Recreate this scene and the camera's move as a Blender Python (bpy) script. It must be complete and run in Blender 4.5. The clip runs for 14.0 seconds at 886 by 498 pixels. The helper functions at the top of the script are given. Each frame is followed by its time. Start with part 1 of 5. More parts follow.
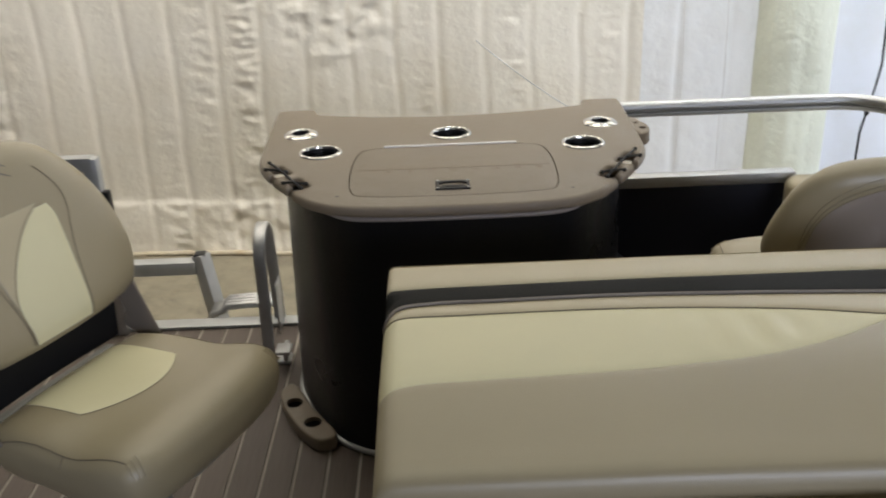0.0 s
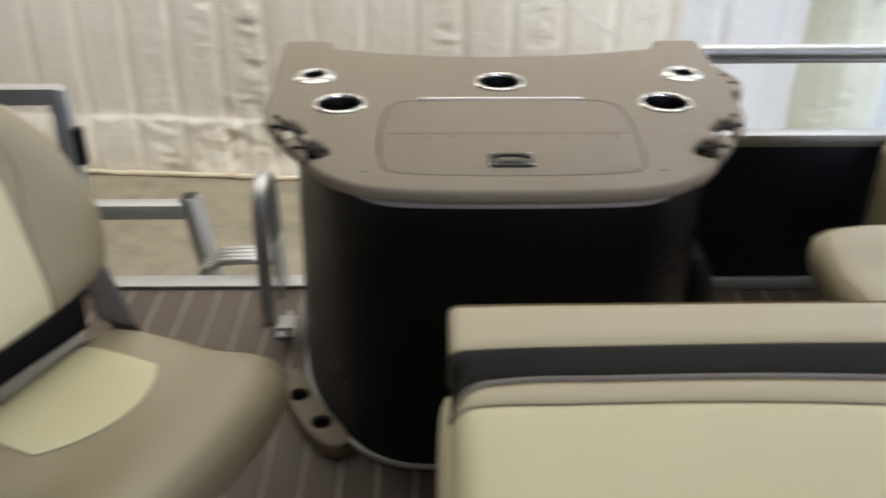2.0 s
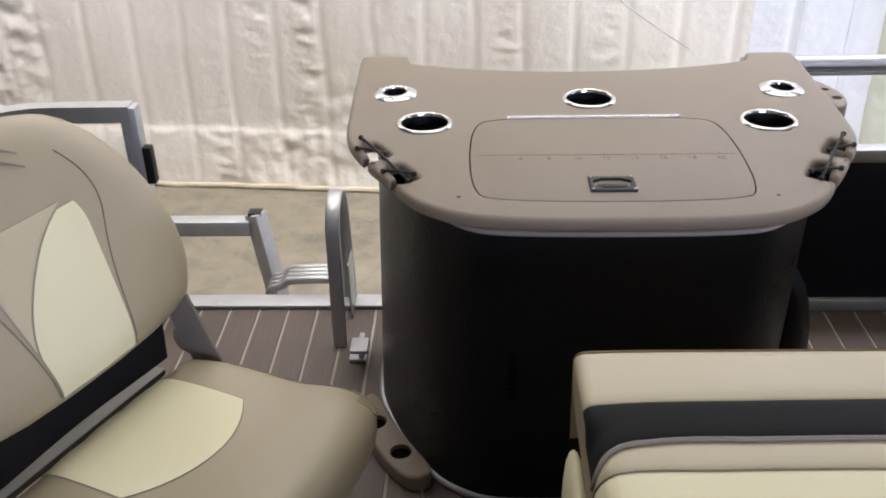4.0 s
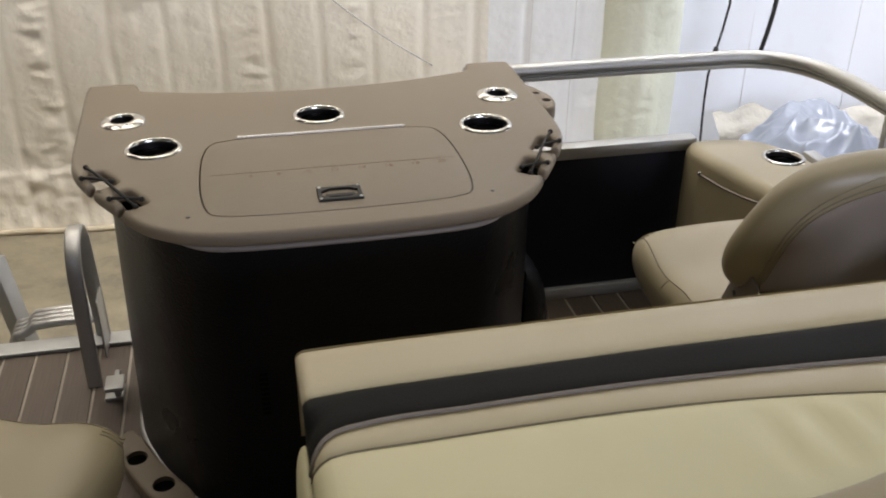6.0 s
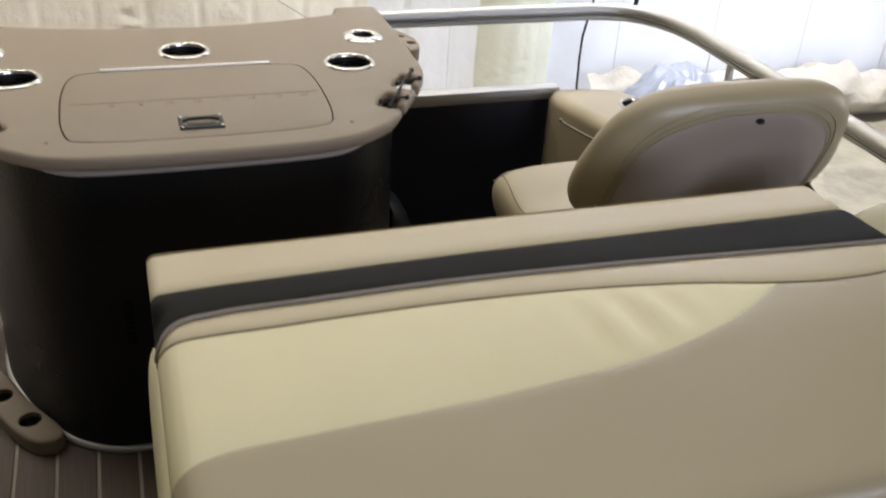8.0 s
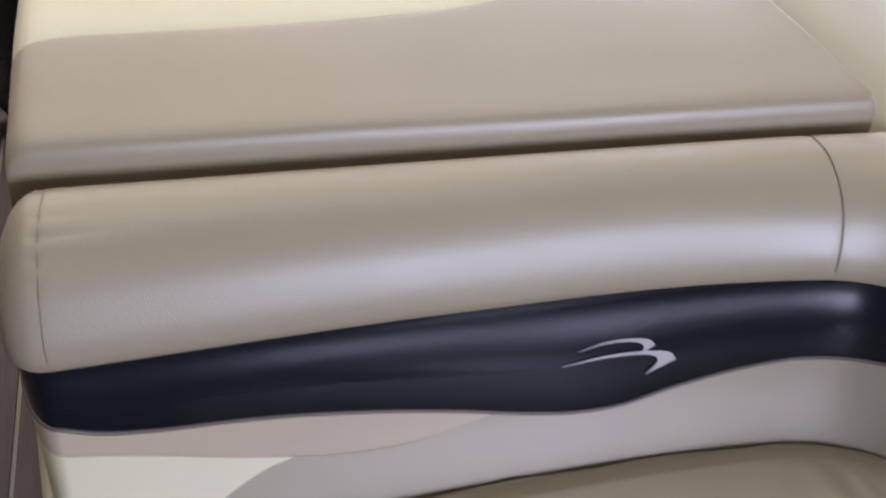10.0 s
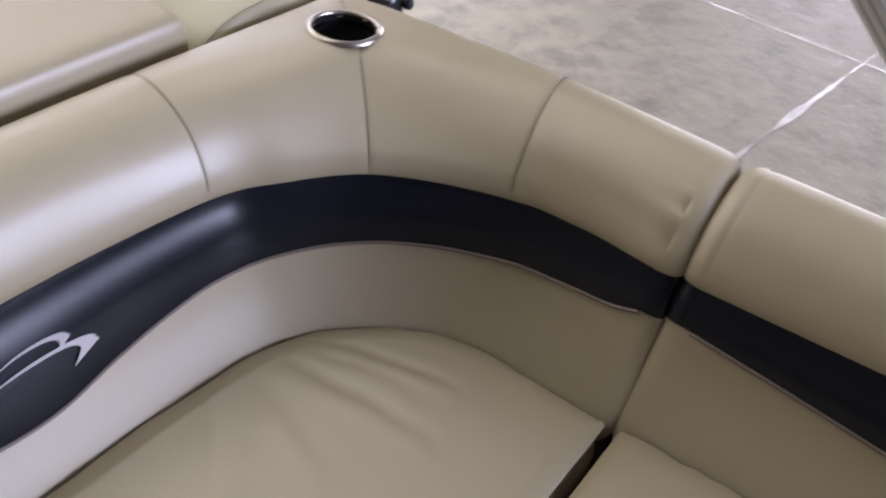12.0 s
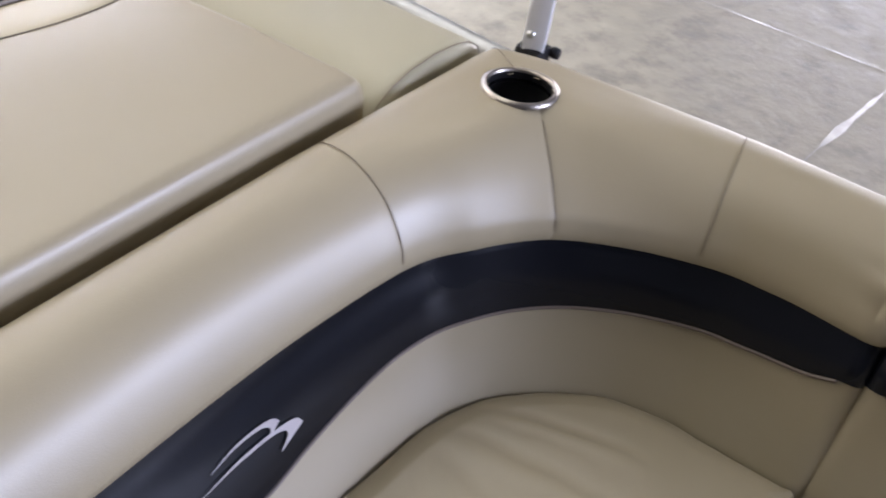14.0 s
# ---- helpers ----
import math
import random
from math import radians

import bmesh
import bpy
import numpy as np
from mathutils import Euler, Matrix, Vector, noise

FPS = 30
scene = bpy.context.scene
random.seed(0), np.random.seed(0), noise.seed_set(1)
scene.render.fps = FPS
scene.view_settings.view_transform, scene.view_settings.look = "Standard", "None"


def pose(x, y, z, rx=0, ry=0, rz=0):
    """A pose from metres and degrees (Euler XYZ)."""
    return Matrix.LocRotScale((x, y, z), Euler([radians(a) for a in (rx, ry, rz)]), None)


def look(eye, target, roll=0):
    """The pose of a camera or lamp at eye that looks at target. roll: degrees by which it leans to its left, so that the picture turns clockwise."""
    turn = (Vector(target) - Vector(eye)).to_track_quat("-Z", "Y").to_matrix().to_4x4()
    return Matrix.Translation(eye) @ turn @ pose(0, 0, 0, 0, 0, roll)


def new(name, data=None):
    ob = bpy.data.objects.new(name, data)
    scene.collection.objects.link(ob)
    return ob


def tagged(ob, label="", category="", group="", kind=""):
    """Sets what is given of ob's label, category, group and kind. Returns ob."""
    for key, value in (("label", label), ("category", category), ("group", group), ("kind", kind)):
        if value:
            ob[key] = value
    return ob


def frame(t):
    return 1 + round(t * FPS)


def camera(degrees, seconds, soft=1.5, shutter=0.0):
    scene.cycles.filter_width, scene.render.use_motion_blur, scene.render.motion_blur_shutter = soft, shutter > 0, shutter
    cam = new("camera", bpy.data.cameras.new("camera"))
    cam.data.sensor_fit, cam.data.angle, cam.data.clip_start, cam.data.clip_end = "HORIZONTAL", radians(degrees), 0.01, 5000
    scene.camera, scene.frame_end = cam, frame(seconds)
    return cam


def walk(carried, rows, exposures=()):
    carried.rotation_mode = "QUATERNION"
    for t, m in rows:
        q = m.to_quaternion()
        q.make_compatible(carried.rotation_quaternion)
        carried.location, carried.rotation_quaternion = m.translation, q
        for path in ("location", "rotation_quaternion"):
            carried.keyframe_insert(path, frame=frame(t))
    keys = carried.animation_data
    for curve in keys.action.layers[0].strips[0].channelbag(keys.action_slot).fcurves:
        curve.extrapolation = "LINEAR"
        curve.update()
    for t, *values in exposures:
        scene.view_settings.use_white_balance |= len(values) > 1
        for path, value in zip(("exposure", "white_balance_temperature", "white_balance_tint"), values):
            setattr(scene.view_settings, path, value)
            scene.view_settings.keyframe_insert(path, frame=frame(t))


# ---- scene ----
cam = camera(50.2, 14.0, soft=1.8, shutter=0.5)
PATH = [
    (0, (-0.028, -0.401, 1.463), (-0.031, 1.430, 0.659), -2.28),
    (0.5, (-0.042, -0.249, 1.456), (0.069, 1.544, 0.577), -1.78),
    (1, (-0.091, -0.097, 1.457), (0.097, 1.655, 0.510), -0.27),
    (1.5, (-0.108, -0.002, 1.455), (0.104, 1.725, 0.468), 0.91),
    (2, (-0.137, 0.069, 1.436), (-0.122, 1.804, 0.442), 0.01),
    (2.2, (-0.162, 0.085, 1.436), (-0.288, 1.815, 0.441), -1.23),
    (4.3, (-0.232, 0.166, 1.432), (-0.268, 1.905, 0.446), -1.42),
    (4.5, (-0.220, 0.167, 1.440), (-0.182, 1.906, 0.454), -1.45),
    (5, (-0.200, 0.151, 1.440), (0.003, 1.889, 0.471), -0.81),
    (5.5, (-0.174, 0.129, 1.438), (0.139, 1.857, 0.482), -0.35),
    (6, (-0.151, 0.100, 1.433), (0.230, 1.821, 0.488), 0.27),
    (6.5, (-0.131, 0.066, 1.426), (0.298, 1.779, 0.488), 0.67),
    (7, (-0.129, 0.045, 1.429), (0.364, 1.742, 0.493), 1.65),
    (7.2, (-0.126, 0.034, 1.430), (0.390, 1.725, 0.495), 1.73),
    (9.5, (-0.048, -0.233, 1.328), (0.614, 1.192, 0.090), 8.92),
    (10, (0.044, -0.347, 1.367), (0.564, 1.067, 0.051), 8.16),
    (10.5, (0.060, -0.395, 1.373), (0.809, 0.946, 0.093), 11.02),
    (11, (0.120, -0.444, 1.380), (1.063, 0.744, 0.076), 9.34),
    (11.5, (0.129, -0.402, 1.368), (1.309, 0.531, 0.049), 10.66),
    (12, (0.144, -0.391, 1.376), (1.479, 0.376, 0.100), 9.66),
    (12.5, (0.133, -0.358, 1.394), (1.551, 0.401, 0.205), 7.44),
    (13, (0.099, -0.284, 1.390), (1.529, 0.470, 0.214), 6.26),
    (13.5, (0.072, -0.208, 1.402), (1.465, 0.516, 0.163), 7.72),
    (14, (0.064, -0.142, 1.385), (1.413, 0.609, 0.114), 9.72),
]
EXPOSURES = [(0.0, -0.56, 6280, 14), (2.2, -0.31, 6030, 15), (4.3, -0.04, 5820, 22), (4.8, -0.2, 5870, 21), (5.2, -0.39, 6020, 20), (5.8, -0.57, 6370, 17), (7.2, -0.5, 6520, 17), (9.3, 0.23, 6000, 21), (10.2, 0.24, 5800, 27), (10.7, 0.13, 5750, 28), (11.5, 0.46, 5750, 28), (12.5, 0.58, 5850, 26), (13.0, 0.4, 5850, 25), (14.0, 0.57, 5750, 24)]
walk(cam, [(t, look(eye, target, roll_)) for t, eye, target, roll_ in PATH], EXPOSURES)

# ---- light ----
world = bpy.data.worlds.new("hall_air")
world.use_nodes = True
scene.world = world
wn = world.node_tree.nodes
sky = wn.new("ShaderNodeTexSky")
sky.sky_type = "NISHITA"
sky.sun_disc = False
sky.sun_elevation, sky.sun_rotation = radians(35), radians(160)
world.node_tree.links.new(sky.outputs["Color"], wn["Background"].inputs["Color"])
wn["Background"].inputs["Strength"].default_value = 0.1


def area_lamp(name, eye, target, sx, sy, watts, colour, spread=180):
    data = bpy.data.lights.new(name, "AREA")
    data.shape, data.size, data.size_y = "RECTANGLE", sx, sy
    data.energy, data.color, data.spread = watts, colour, radians(spread)
    ob = new(name, data)
    ob.matrix_world = look(eye, target)
    return ob


area_lamp("daylight_south_window", (3.0, -6.5, 2.6), (0.6, 0, 0.8), 3.4, 1.9, 420, (0.79, 0.86, 1.0))
area_lamp("daylight_east_door", (11.7, 1.0, 1.2), (0, 1.0, 0.2), 4.0, 3.4, 210, (1.0, 0.96, 0.88))
# Added fill lamp that brightens the white bay; no known source there.
area_lamp("bay_fill_light", (3.2, 3.4, 4.9), (3.2, 4.5, 0), 3.4, 1.0, 190, (0.86, 0.93, 1.0), 80)
# Added narrow fill lamps: lift the foam wall, spare the boat.
for lx in (-4.5, -2.2, 0.1):
    area_lamp("wall_fill_light", (lx, 3.1, 4.7), (lx, 4.35, 0), 1.4, 0.5, 35, (1.0, 0.94, 0.82), 90)
# Added large overhead fill for the pad and other upward faces; source unseen.
area_lamp("overhead_fill_light", (0.8, 2.4, 4.85), (0.8, 2.4, 0), 7.0, 2.6, 125, (0.95, 0.93, 0.72))
# Added low fill strip, out of view: lights the pad past the shaded seat.
area_lamp("north_fill_light", (0.6, 4.05, 2.5), (0.6, 0.5, 0.7), 7.0, 0.5, 48, (1.0, 0.92, 0.75))

# ---- materials ----


def material(name, colour, rough=0.5, metal=0.0, vary=0.06, scale=6.0, grain=0.0, grain_scale=400.0, dirt=None, dirt_amount=0.3, dirt_scale=2.0, coat=0.0, bump_mid=0.0, mid_scale=30.0, rough_vary=0.08, spec=0.5, spots=None):
    """Procedural surface: base colour with broad variation, dirt patches, fine grain relief and uneven gloss."""
    m = bpy.data.materials.new(name)
    m.use_nodes = True
    n, k = m.node_tree.nodes, m.node_tree.links
    b = n["Principled BSDF"]
    co = n.new("ShaderNodeTexCoord")
    broad = n.new("ShaderNodeTexNoise")
    broad.inputs["Scale"].default_value, broad.inputs["Detail"].default_value = scale, 5
    k.new(co.outputs["Object"], broad.inputs["Vector"])
    mix = n.new("ShaderNodeMix")
    mix.data_type = "RGBA"
    lo = [max(0, c * (1 - vary * 2)) for c in colour]
    hi = [min(1, c * (1 + vary * 2)) for c in colour]
    mix.inputs[6].default_value, mix.inputs[7].default_value = (*lo, 1), (*hi, 1)
    k.new(broad.outputs["Fac"], mix.inputs[0])
    out = mix.outputs[2]
    if dirt:
        dn = n.new("ShaderNodeTexNoise")
        dn.inputs["Scale"].default_value, dn.inputs["Detail"].default_value, dn.inputs["Roughness"].default_value = dirt_scale, 8, 0.65
        k.new(co.outputs["Object"], dn.inputs["Vector"])
        ramp = n.new("ShaderNodeMapRange")
        ramp.inputs[1].default_value, ramp.inputs[2].default_value, ramp.inputs[4].default_value = 0.5, 0.72, dirt_amount
        k.new(dn.outputs["Fac"], ramp.inputs[0])
        dm = n.new("ShaderNodeMix")
        dm.data_type = "RGBA"
        k.new(ramp.outputs[0], dm.inputs[0])
        k.new(out, dm.inputs[6])
        dm.inputs[7].default_value = (*dirt, 1)
        out = dm.outputs[2]
    if spots:
        sn = n.new("ShaderNodeTexNoise")
        sn.inputs["Scale"].default_value, sn.inputs["Detail"].default_value, sn.inputs["Roughness"].default_value, sn.inputs["Distortion"].default_value = 3.2, 10, 0.72, 0.6
        k.new(co.outputs["Object"], sn.inputs["Vector"])
        sr = n.new("ShaderNodeMapRange")
        sr.inputs[1].default_value, sr.inputs[2].default_value, sr.inputs[4].default_value = 0.53, 0.74, 0.7
        k.new(sn.outputs["Fac"], sr.inputs[0])
        sm_ = n.new("ShaderNodeMix")
        sm_.data_type = "RGBA"
        k.new(sr.outputs[0], sm_.inputs[0])
        k.new(out, sm_.inputs[6])
        sm_.inputs[7].default_value = (*spots, 1)
        out = sm_.outputs[2]
    k.new(out, b.inputs["Base Color"])
    rr = n.new("ShaderNodeMapRange")
    rr.inputs[3].default_value, rr.inputs[4].default_value = max(0.02, rough - rough_vary), min(1, rough + rough_vary)
    k.new(broad.outputs["Fac"], rr.inputs[0])
    k.new(rr.outputs[0], b.inputs["Roughness"])
    b.inputs["Metallic"].default_value = metal
    b.inputs["Coat Weight"].default_value = coat
    b.inputs["Coat Roughness"].default_value = rough * 0.95
    b.inputs["Specular IOR Level"].default_value = spec
    last = None
    if bump_mid:
        mn = n.new("ShaderNodeTexNoise")
        mn.inputs["Scale"].default_value, mn.inputs["Detail"].default_value = mid_scale, 6
        k.new(co.outputs["Object"], mn.inputs["Vector"])
        bp = n.new("ShaderNodeBump")
        bp.inputs["Strength"].default_value, bp.inputs["Distance"].default_value = 1.0, bump_mid
        k.new(mn.outputs["Fac"], bp.inputs["Height"])
        last = bp
    if grain:
        gn = n.new("ShaderNodeTexVoronoi")
        gn.inputs["Scale"].default_value = grain_scale
        k.new(co.outputs["Object"], gn.inputs["Vector"])
        bg = n.new("ShaderNodeBump")
        bg.inputs["Strength"].default_value, bg.inputs["Distance"].default_value = 1.0, grain
        k.new(gn.outputs["Distance"], bg.inputs["Height"])
        if last:
            k.new(last.outputs["Normal"], bg.inputs["Normal"])
        last = bg
    if last:
        k.new(last.outputs["Normal"], b.inputs["Normal"])
    return m


TAUPE = material("taupe_vinyl", (0.332, 0.280, 0.176), 0.44, spec=0.8, coat=0.08, vary=0.03, grain=0.00012, grain_scale=620, bump_mid=0.0007, mid_scale=7, dirt=(0.33, 0.28, 0.2), dirt_amount=0.18)
CREAM = material("cream_vinyl", (0.69, 0.645, 0.415), 0.45, spec=0.5, vary=0.025, grain=0.00012, grain_scale=620, bump_mid=0.0007, mid_scale=7, dirt=(0.6, 0.54, 0.38), dirt_amount=0.15)
BEIGE = material("beige_vinyl", (0.47, 0.408, 0.27), 0.41, spec=0.65, vary=0.03, grain=0.00012, grain_scale=620, bump_mid=0.0007, mid_scale=7)
BLACK = material("black_vinyl", (0.006, 0.007, 0.0105), 0.20, spec=0.25, vary=0.06, scale=2.5, grain=0.00002, grain_scale=480, rough_vary=0.03)
CHARCOAL = material("charcoal_vinyl", (0.009, 0.0095, 0.010), 0.65, spec=0.1, vary=0.1, grain=0.00025, grain_scale=450)
REAR_VINYL = material("grey_taupe_panel", (0.33, 0.285, 0.25), 0.24, spec=0.7, vary=0.03, rough_vary=0.03)
LOUNGE_PIPING = material("brown_grey_piping", (0.13, 0.10, 0.078), 0.5, vary=0.05)
ROSY = material("rosy_beige_vinyl", (0.48, 0.395, 0.265), 0.43, spec=0.45, vary=0.03, grain=0.00012, grain_scale=620, bump_mid=0.0007, mid_scale=7)
# Near-black brown that paints shade in the lounge creases and gap.
CREASE_SHADE = material("crease_shade_brown", (0.022, 0.015, 0.010), 0.8, vary=0.1)
PIPING = material("grey_piping", (0.19, 0.16, 0.135), 0.45, vary=0.05)
THREAD = material("seam_thread", (0.19, 0.158, 0.112), 0.8, vary=0.1)
SEAM_DARK = material("dark_seam_line", (0.15, 0.12, 0.085), 0.7, vary=0.05)
SEAM_TAUPE = material("taupe_seam", (0.25, 0.21, 0.15), 0.6, vary=0.05)
SILVER_THREAD = material("silver_embroidery", (0.48, 0.44, 0.43), 0.5, vary=0.08, grain=0.001, grain_scale=700)
GREY_THREAD = material("grey_embroidery", (0.20, 0.175, 0.14), 0.6, vary=0.08, grain=0.001, grain_scale=700)
MOULDED = material("taupe_moulded_plastic", (0.205, 0.163, 0.116), 0.42, vary=0.03, grain=0.0004, grain_scale=900, dirt=(0.22, 0.18, 0.13), dirt_amount=0.25)
WHITE_LINER = material("white_liner_plastic", (0.29, 0.255, 0.235), 0.5, vary=0.04)
GLOSS_BLACK = material("gloss_black_panel", (0.0085, 0.0095, 0.0125), 0.30, spec=0.22, grain=0.0008, grain_scale=240, vary=0.2, scale=3, rough_vary=0.1, dirt=(0.012, 0.013, 0.012), dirt_amount=0.5, dirt_scale=3.0)
PANEL_BLACK = material("black_fence_panel", (0.008, 0.0085, 0.017), 0.5, vary=0.15, spec=0.25)
ALU = material("brushed_aluminium", (0.44, 0.44, 0.43), 0.45, 1.0, vary=0.05, scale=40, rough_vary=0.12, grain=0.0003, grain_scale=900)
ALU_DULL = material("dull_aluminium", (0.46, 0.465, 0.46), 0.5, 0.65, vary=0.08, scale=25, rough_vary=0.12)
STITCH = material("tonal_stitching", (0.34, 0.295, 0.21), 0.7, vary=0.08)
HINGE = material("bright_hinge_steel", (0.62, 0.60, 0.58), 0.42, 1.0)
# Aluminium with shade put into its colour, for rail groove and chair bar.
SHADED_METAL = material("shade_darkened_metal", (0.14, 0.14, 0.13), 0.5, 0.6, vary=0.08)
CHROME = material("polished_steel", (0.58, 0.57, 0.55), 0.22, 1.0, vary=0.03, rough_vary=0.04)
BLACK_PLASTIC = material("black_plastic", (0.010, 0.010, 0.011), 0.45, vary=0.1, spec=0.25)
RIM_STEEL = material("dull_steel_rim", (0.40, 0.36, 0.31), 0.34, 1.0, vary=0.04)
CUP_DARK = material("dark_cup_lining", (0.006, 0.006, 0.007), 0.4, vary=0.1)
STEEL_CUP = material("steel_cup_wall", (0.10, 0.10, 0.11), 0.2, 1.0)
RUBBER = material("black_shock_cord", (0.008, 0.007, 0.006), 0.7, vary=0.2, grain=0.0005, grain_scale=900)
RULER_INK = material("ruler_ink", (0.17, 0.10, 0.07), 0.7, vary=0.1)
CONCRETE = material("stained_concrete", (0.245, 0.215, 0.152), 0.55, vary=0.2, scale=9, dirt=(0.115, 0.101, 0.074), dirt_amount=0.8, dirt_scale=4.6, spots=(0.10, 0.082, 0.068), bump_mid=0.004, mid_scale=14, rough_vary=0.2)
FOAM = material("spray_foam_insulation", (0.80, 0.755, 0.655), 0.75, vary=0.05, scale=2.5, dirt=(0.66, 0.58, 0.43), dirt_amount=0.4, dirt_scale=1.3, bump_mid=0.005, mid_scale=26)
FOAM_CRUST = material("brown_foam_crust", (0.40, 0.37, 0.31), 0.75, vary=0.15, scale=5, dirt=(0.44, 0.37, 0.27), dirt_amount=0.6, dirt_scale=3, bump_mid=0.012, mid_scale=18)
FOAM_PALE = material("pale_foam_column", (0.70, 0.72, 0.60), 0.75, vary=0.05, scale=3, bump_mid=0.008, mid_scale=20)
WHITE_WALL = material("white_wall_sheet", (0.86, 0.88, 0.92), 0.45, vary=0.02, scale=2, dirt=(0.72, 0.70, 0.62), dirt_amount=0.5, dirt_scale=1.1)
FOAM_STAIN = material("amber_foam_edge", (0.58, 0.51, 0.38), 0.7, vary=0.15, scale=12, dirt=(0.42, 0.28, 0.10), dirt_amount=0.7, dirt_scale=4)
HINGE_TAUPE = material("taupe_painted_steel", (0.20, 0.172, 0.145), 0.5, vary=0.06)
WHITE_FOAM = material("white_coated_foam", (0.82, 0.83, 0.83), 0.6, vary=0.03, scale=2.5, dirt=(0.74, 0.72, 0.64), dirt_amount=0.4, dirt_scale=1.5, bump_mid=0.006, mid_scale=16)
# Greys of the unseen hall shell, dark so that less light bounces back.
HALL_GREY = material("hall_wall_grey", (0.22, 0.21, 0.2), 0.8)
CEILING_GREY = material("ceiling_grey", (0.24, 0.235, 0.23), 0.8)
SHEETING = material("plastic_sheeting", (0.21, 0.225, 0.26), 0.3, vary=0.12, scale=4)
BOLT = material("zinc_bolt", (0.6, 0.6, 0.58), 0.3, 1.0)
CAULK = material("pale_caulk_line", (0.36, 0.32, 0.27), 0.7, vary=0.1)


def plank_material():
    m = material("teak_vinyl_plank", (0.085, 0.062, 0.047), 0.55, vary=0.15, scale=5)
    n, k = m.node_tree.nodes, m.node_tree.links
    b = n["Principled BSDF"]
    co = n.new("ShaderNodeTexCoord")
    mp = n.new("ShaderNodeMapping")
    mp.inputs["Scale"].default_value = (260, 7, 60)
    k.new(co.outputs["Object"], mp.inputs["Vector"])
    g = n.new("ShaderNodeTexNoise")
    g.inputs["Scale"].default_value, g.inputs["Detail"].default_value = 1.0, 4
    k.new(mp.outputs["Vector"], g.inputs["Vector"])
    info = n.new("ShaderNodeObjectInfo")
    add = n.new("ShaderNodeMath")
    add.operation = "MULTIPLY_ADD"
    add.inputs[1].default_value, add.inputs[2].default_value = 0.3, -0.15
    k.new(info.outputs["Random"], add.inputs[0])
    s = n.new("ShaderNodeMath")
    k.new(g.outputs["Fac"], s.inputs[0])
    k.new(add.outputs[0], s.inputs[1])
    mix = n.new("ShaderNodeMix")
    mix.data_type = "RGBA"
    mix.inputs[6].default_value, mix.inputs[7].default_value = (0.052, 0.037, 0.028, 1), (0.14, 0.105, 0.08, 1)
    k.new(s.outputs[0], mix.inputs[0])
    k.new(mix.outputs[2], b.inputs["Base Color"])
    bp = n.new("ShaderNodeBump")
    bp.inputs["Distance"].default_value = 0.0008
    k.new(g.outputs["Fac"], bp.inputs["Height"])
    k.new(bp.outputs["Normal"], b.inputs["Normal"])
    return m


PLANK = plank_material()

# ---- mesh helpers ----


def part(name, verts, faces, mat, parent=None, label="", smooth=True):
    me = bpy.data.meshes.new(name)
    me.from_pydata([tuple(map(float, v)) for v in verts], [], faces)
    me.materials.append(mat)
    if smooth:
        me.shade_smooth()
    me.validate()
    ob = new(name, me)
    if parent:
        ob.parent = parent
    if label:
        tagged(ob, label)
    return ob


def from_bm(name, bm, mat, parent=None, label="", smooth=True):
    me = bpy.data.meshes.new(name)
    bmesh.ops.recalc_face_normals(bm, faces=bm.faces)
    bm.to_mesh(me)
    bm.free()
    me.materials.append(mat)
    if smooth:
        me.shade_smooth()
        me.set_sharp_from_angle(angle=radians(40))
    ob = new(name, me)
    if parent:
        ob.parent = parent
    if label:
        tagged(ob, label)
    return ob


def thing(name, label, category, group="", at=(0, 0, 0), rz=0):
    ob = new(name)
    ob.matrix_world = pose(*at, 0, 0, rz)
    ob.empty_display_size = 0.1
    return tagged(ob, label, category, group)


def grid(rows):
    """Vertices and faces of a sheet given as rows of equally many points."""
    nv = len(rows[0])
    verts = [p for r in rows for p in r]
    faces = [(i * nv + j, i * nv + j + 1, (i + 1) * nv + j + 1, (i + 1) * nv + j) for i in range(len(rows) - 1) for j in range(nv - 1)]
    return verts, faces


def tube_data(pts, r, n=10, closed=False, square=False, caps=True):
    pts = [Vector(p) for p in pts]
    verts, faces = [], []
    m = len(pts)
    up = Vector((0, 0, 1))
    prev = None
    for i, p in enumerate(pts):
        a = pts[(i - 1) % m] if closed or i > 0 else p
        b = pts[(i + 1) % m] if closed or i < m - 1 else p
        d = (b - a).normalized()
        side = d.cross(up) if prev is None else prev - d * prev.dot(d)
        if side.length < 1e-4:
            side = d.cross(Vector((0, 1, 0)))
        side.normalize()
        prev = side
        w = d.cross(side)
        for k in range(n):
            ang = 2 * math.pi * (k + (0.5 if square else 0)) / n
            verts.append(p + (side * math.cos(ang) + w * math.sin(ang)) * r)
    for i in range(m if closed else m - 1):
        for k in range(n):
            j = (i + 1) % m
            faces.append((i * n + k, i * n + (k + 1) % n, j * n + (k + 1) % n, j * n + k))
    if caps and not closed:
        faces.append(tuple(range(n))[::-1])
        faces.append(tuple((m - 1) * n + k for k in range(n)))
    return verts, faces


def tube(name, pts, r, mat, parent=None, label="", n=10, closed=False, square=False):
    v, f = tube_data(pts, r, n, closed, square)
    return part(name, v, f, mat, parent, label, smooth=not square)


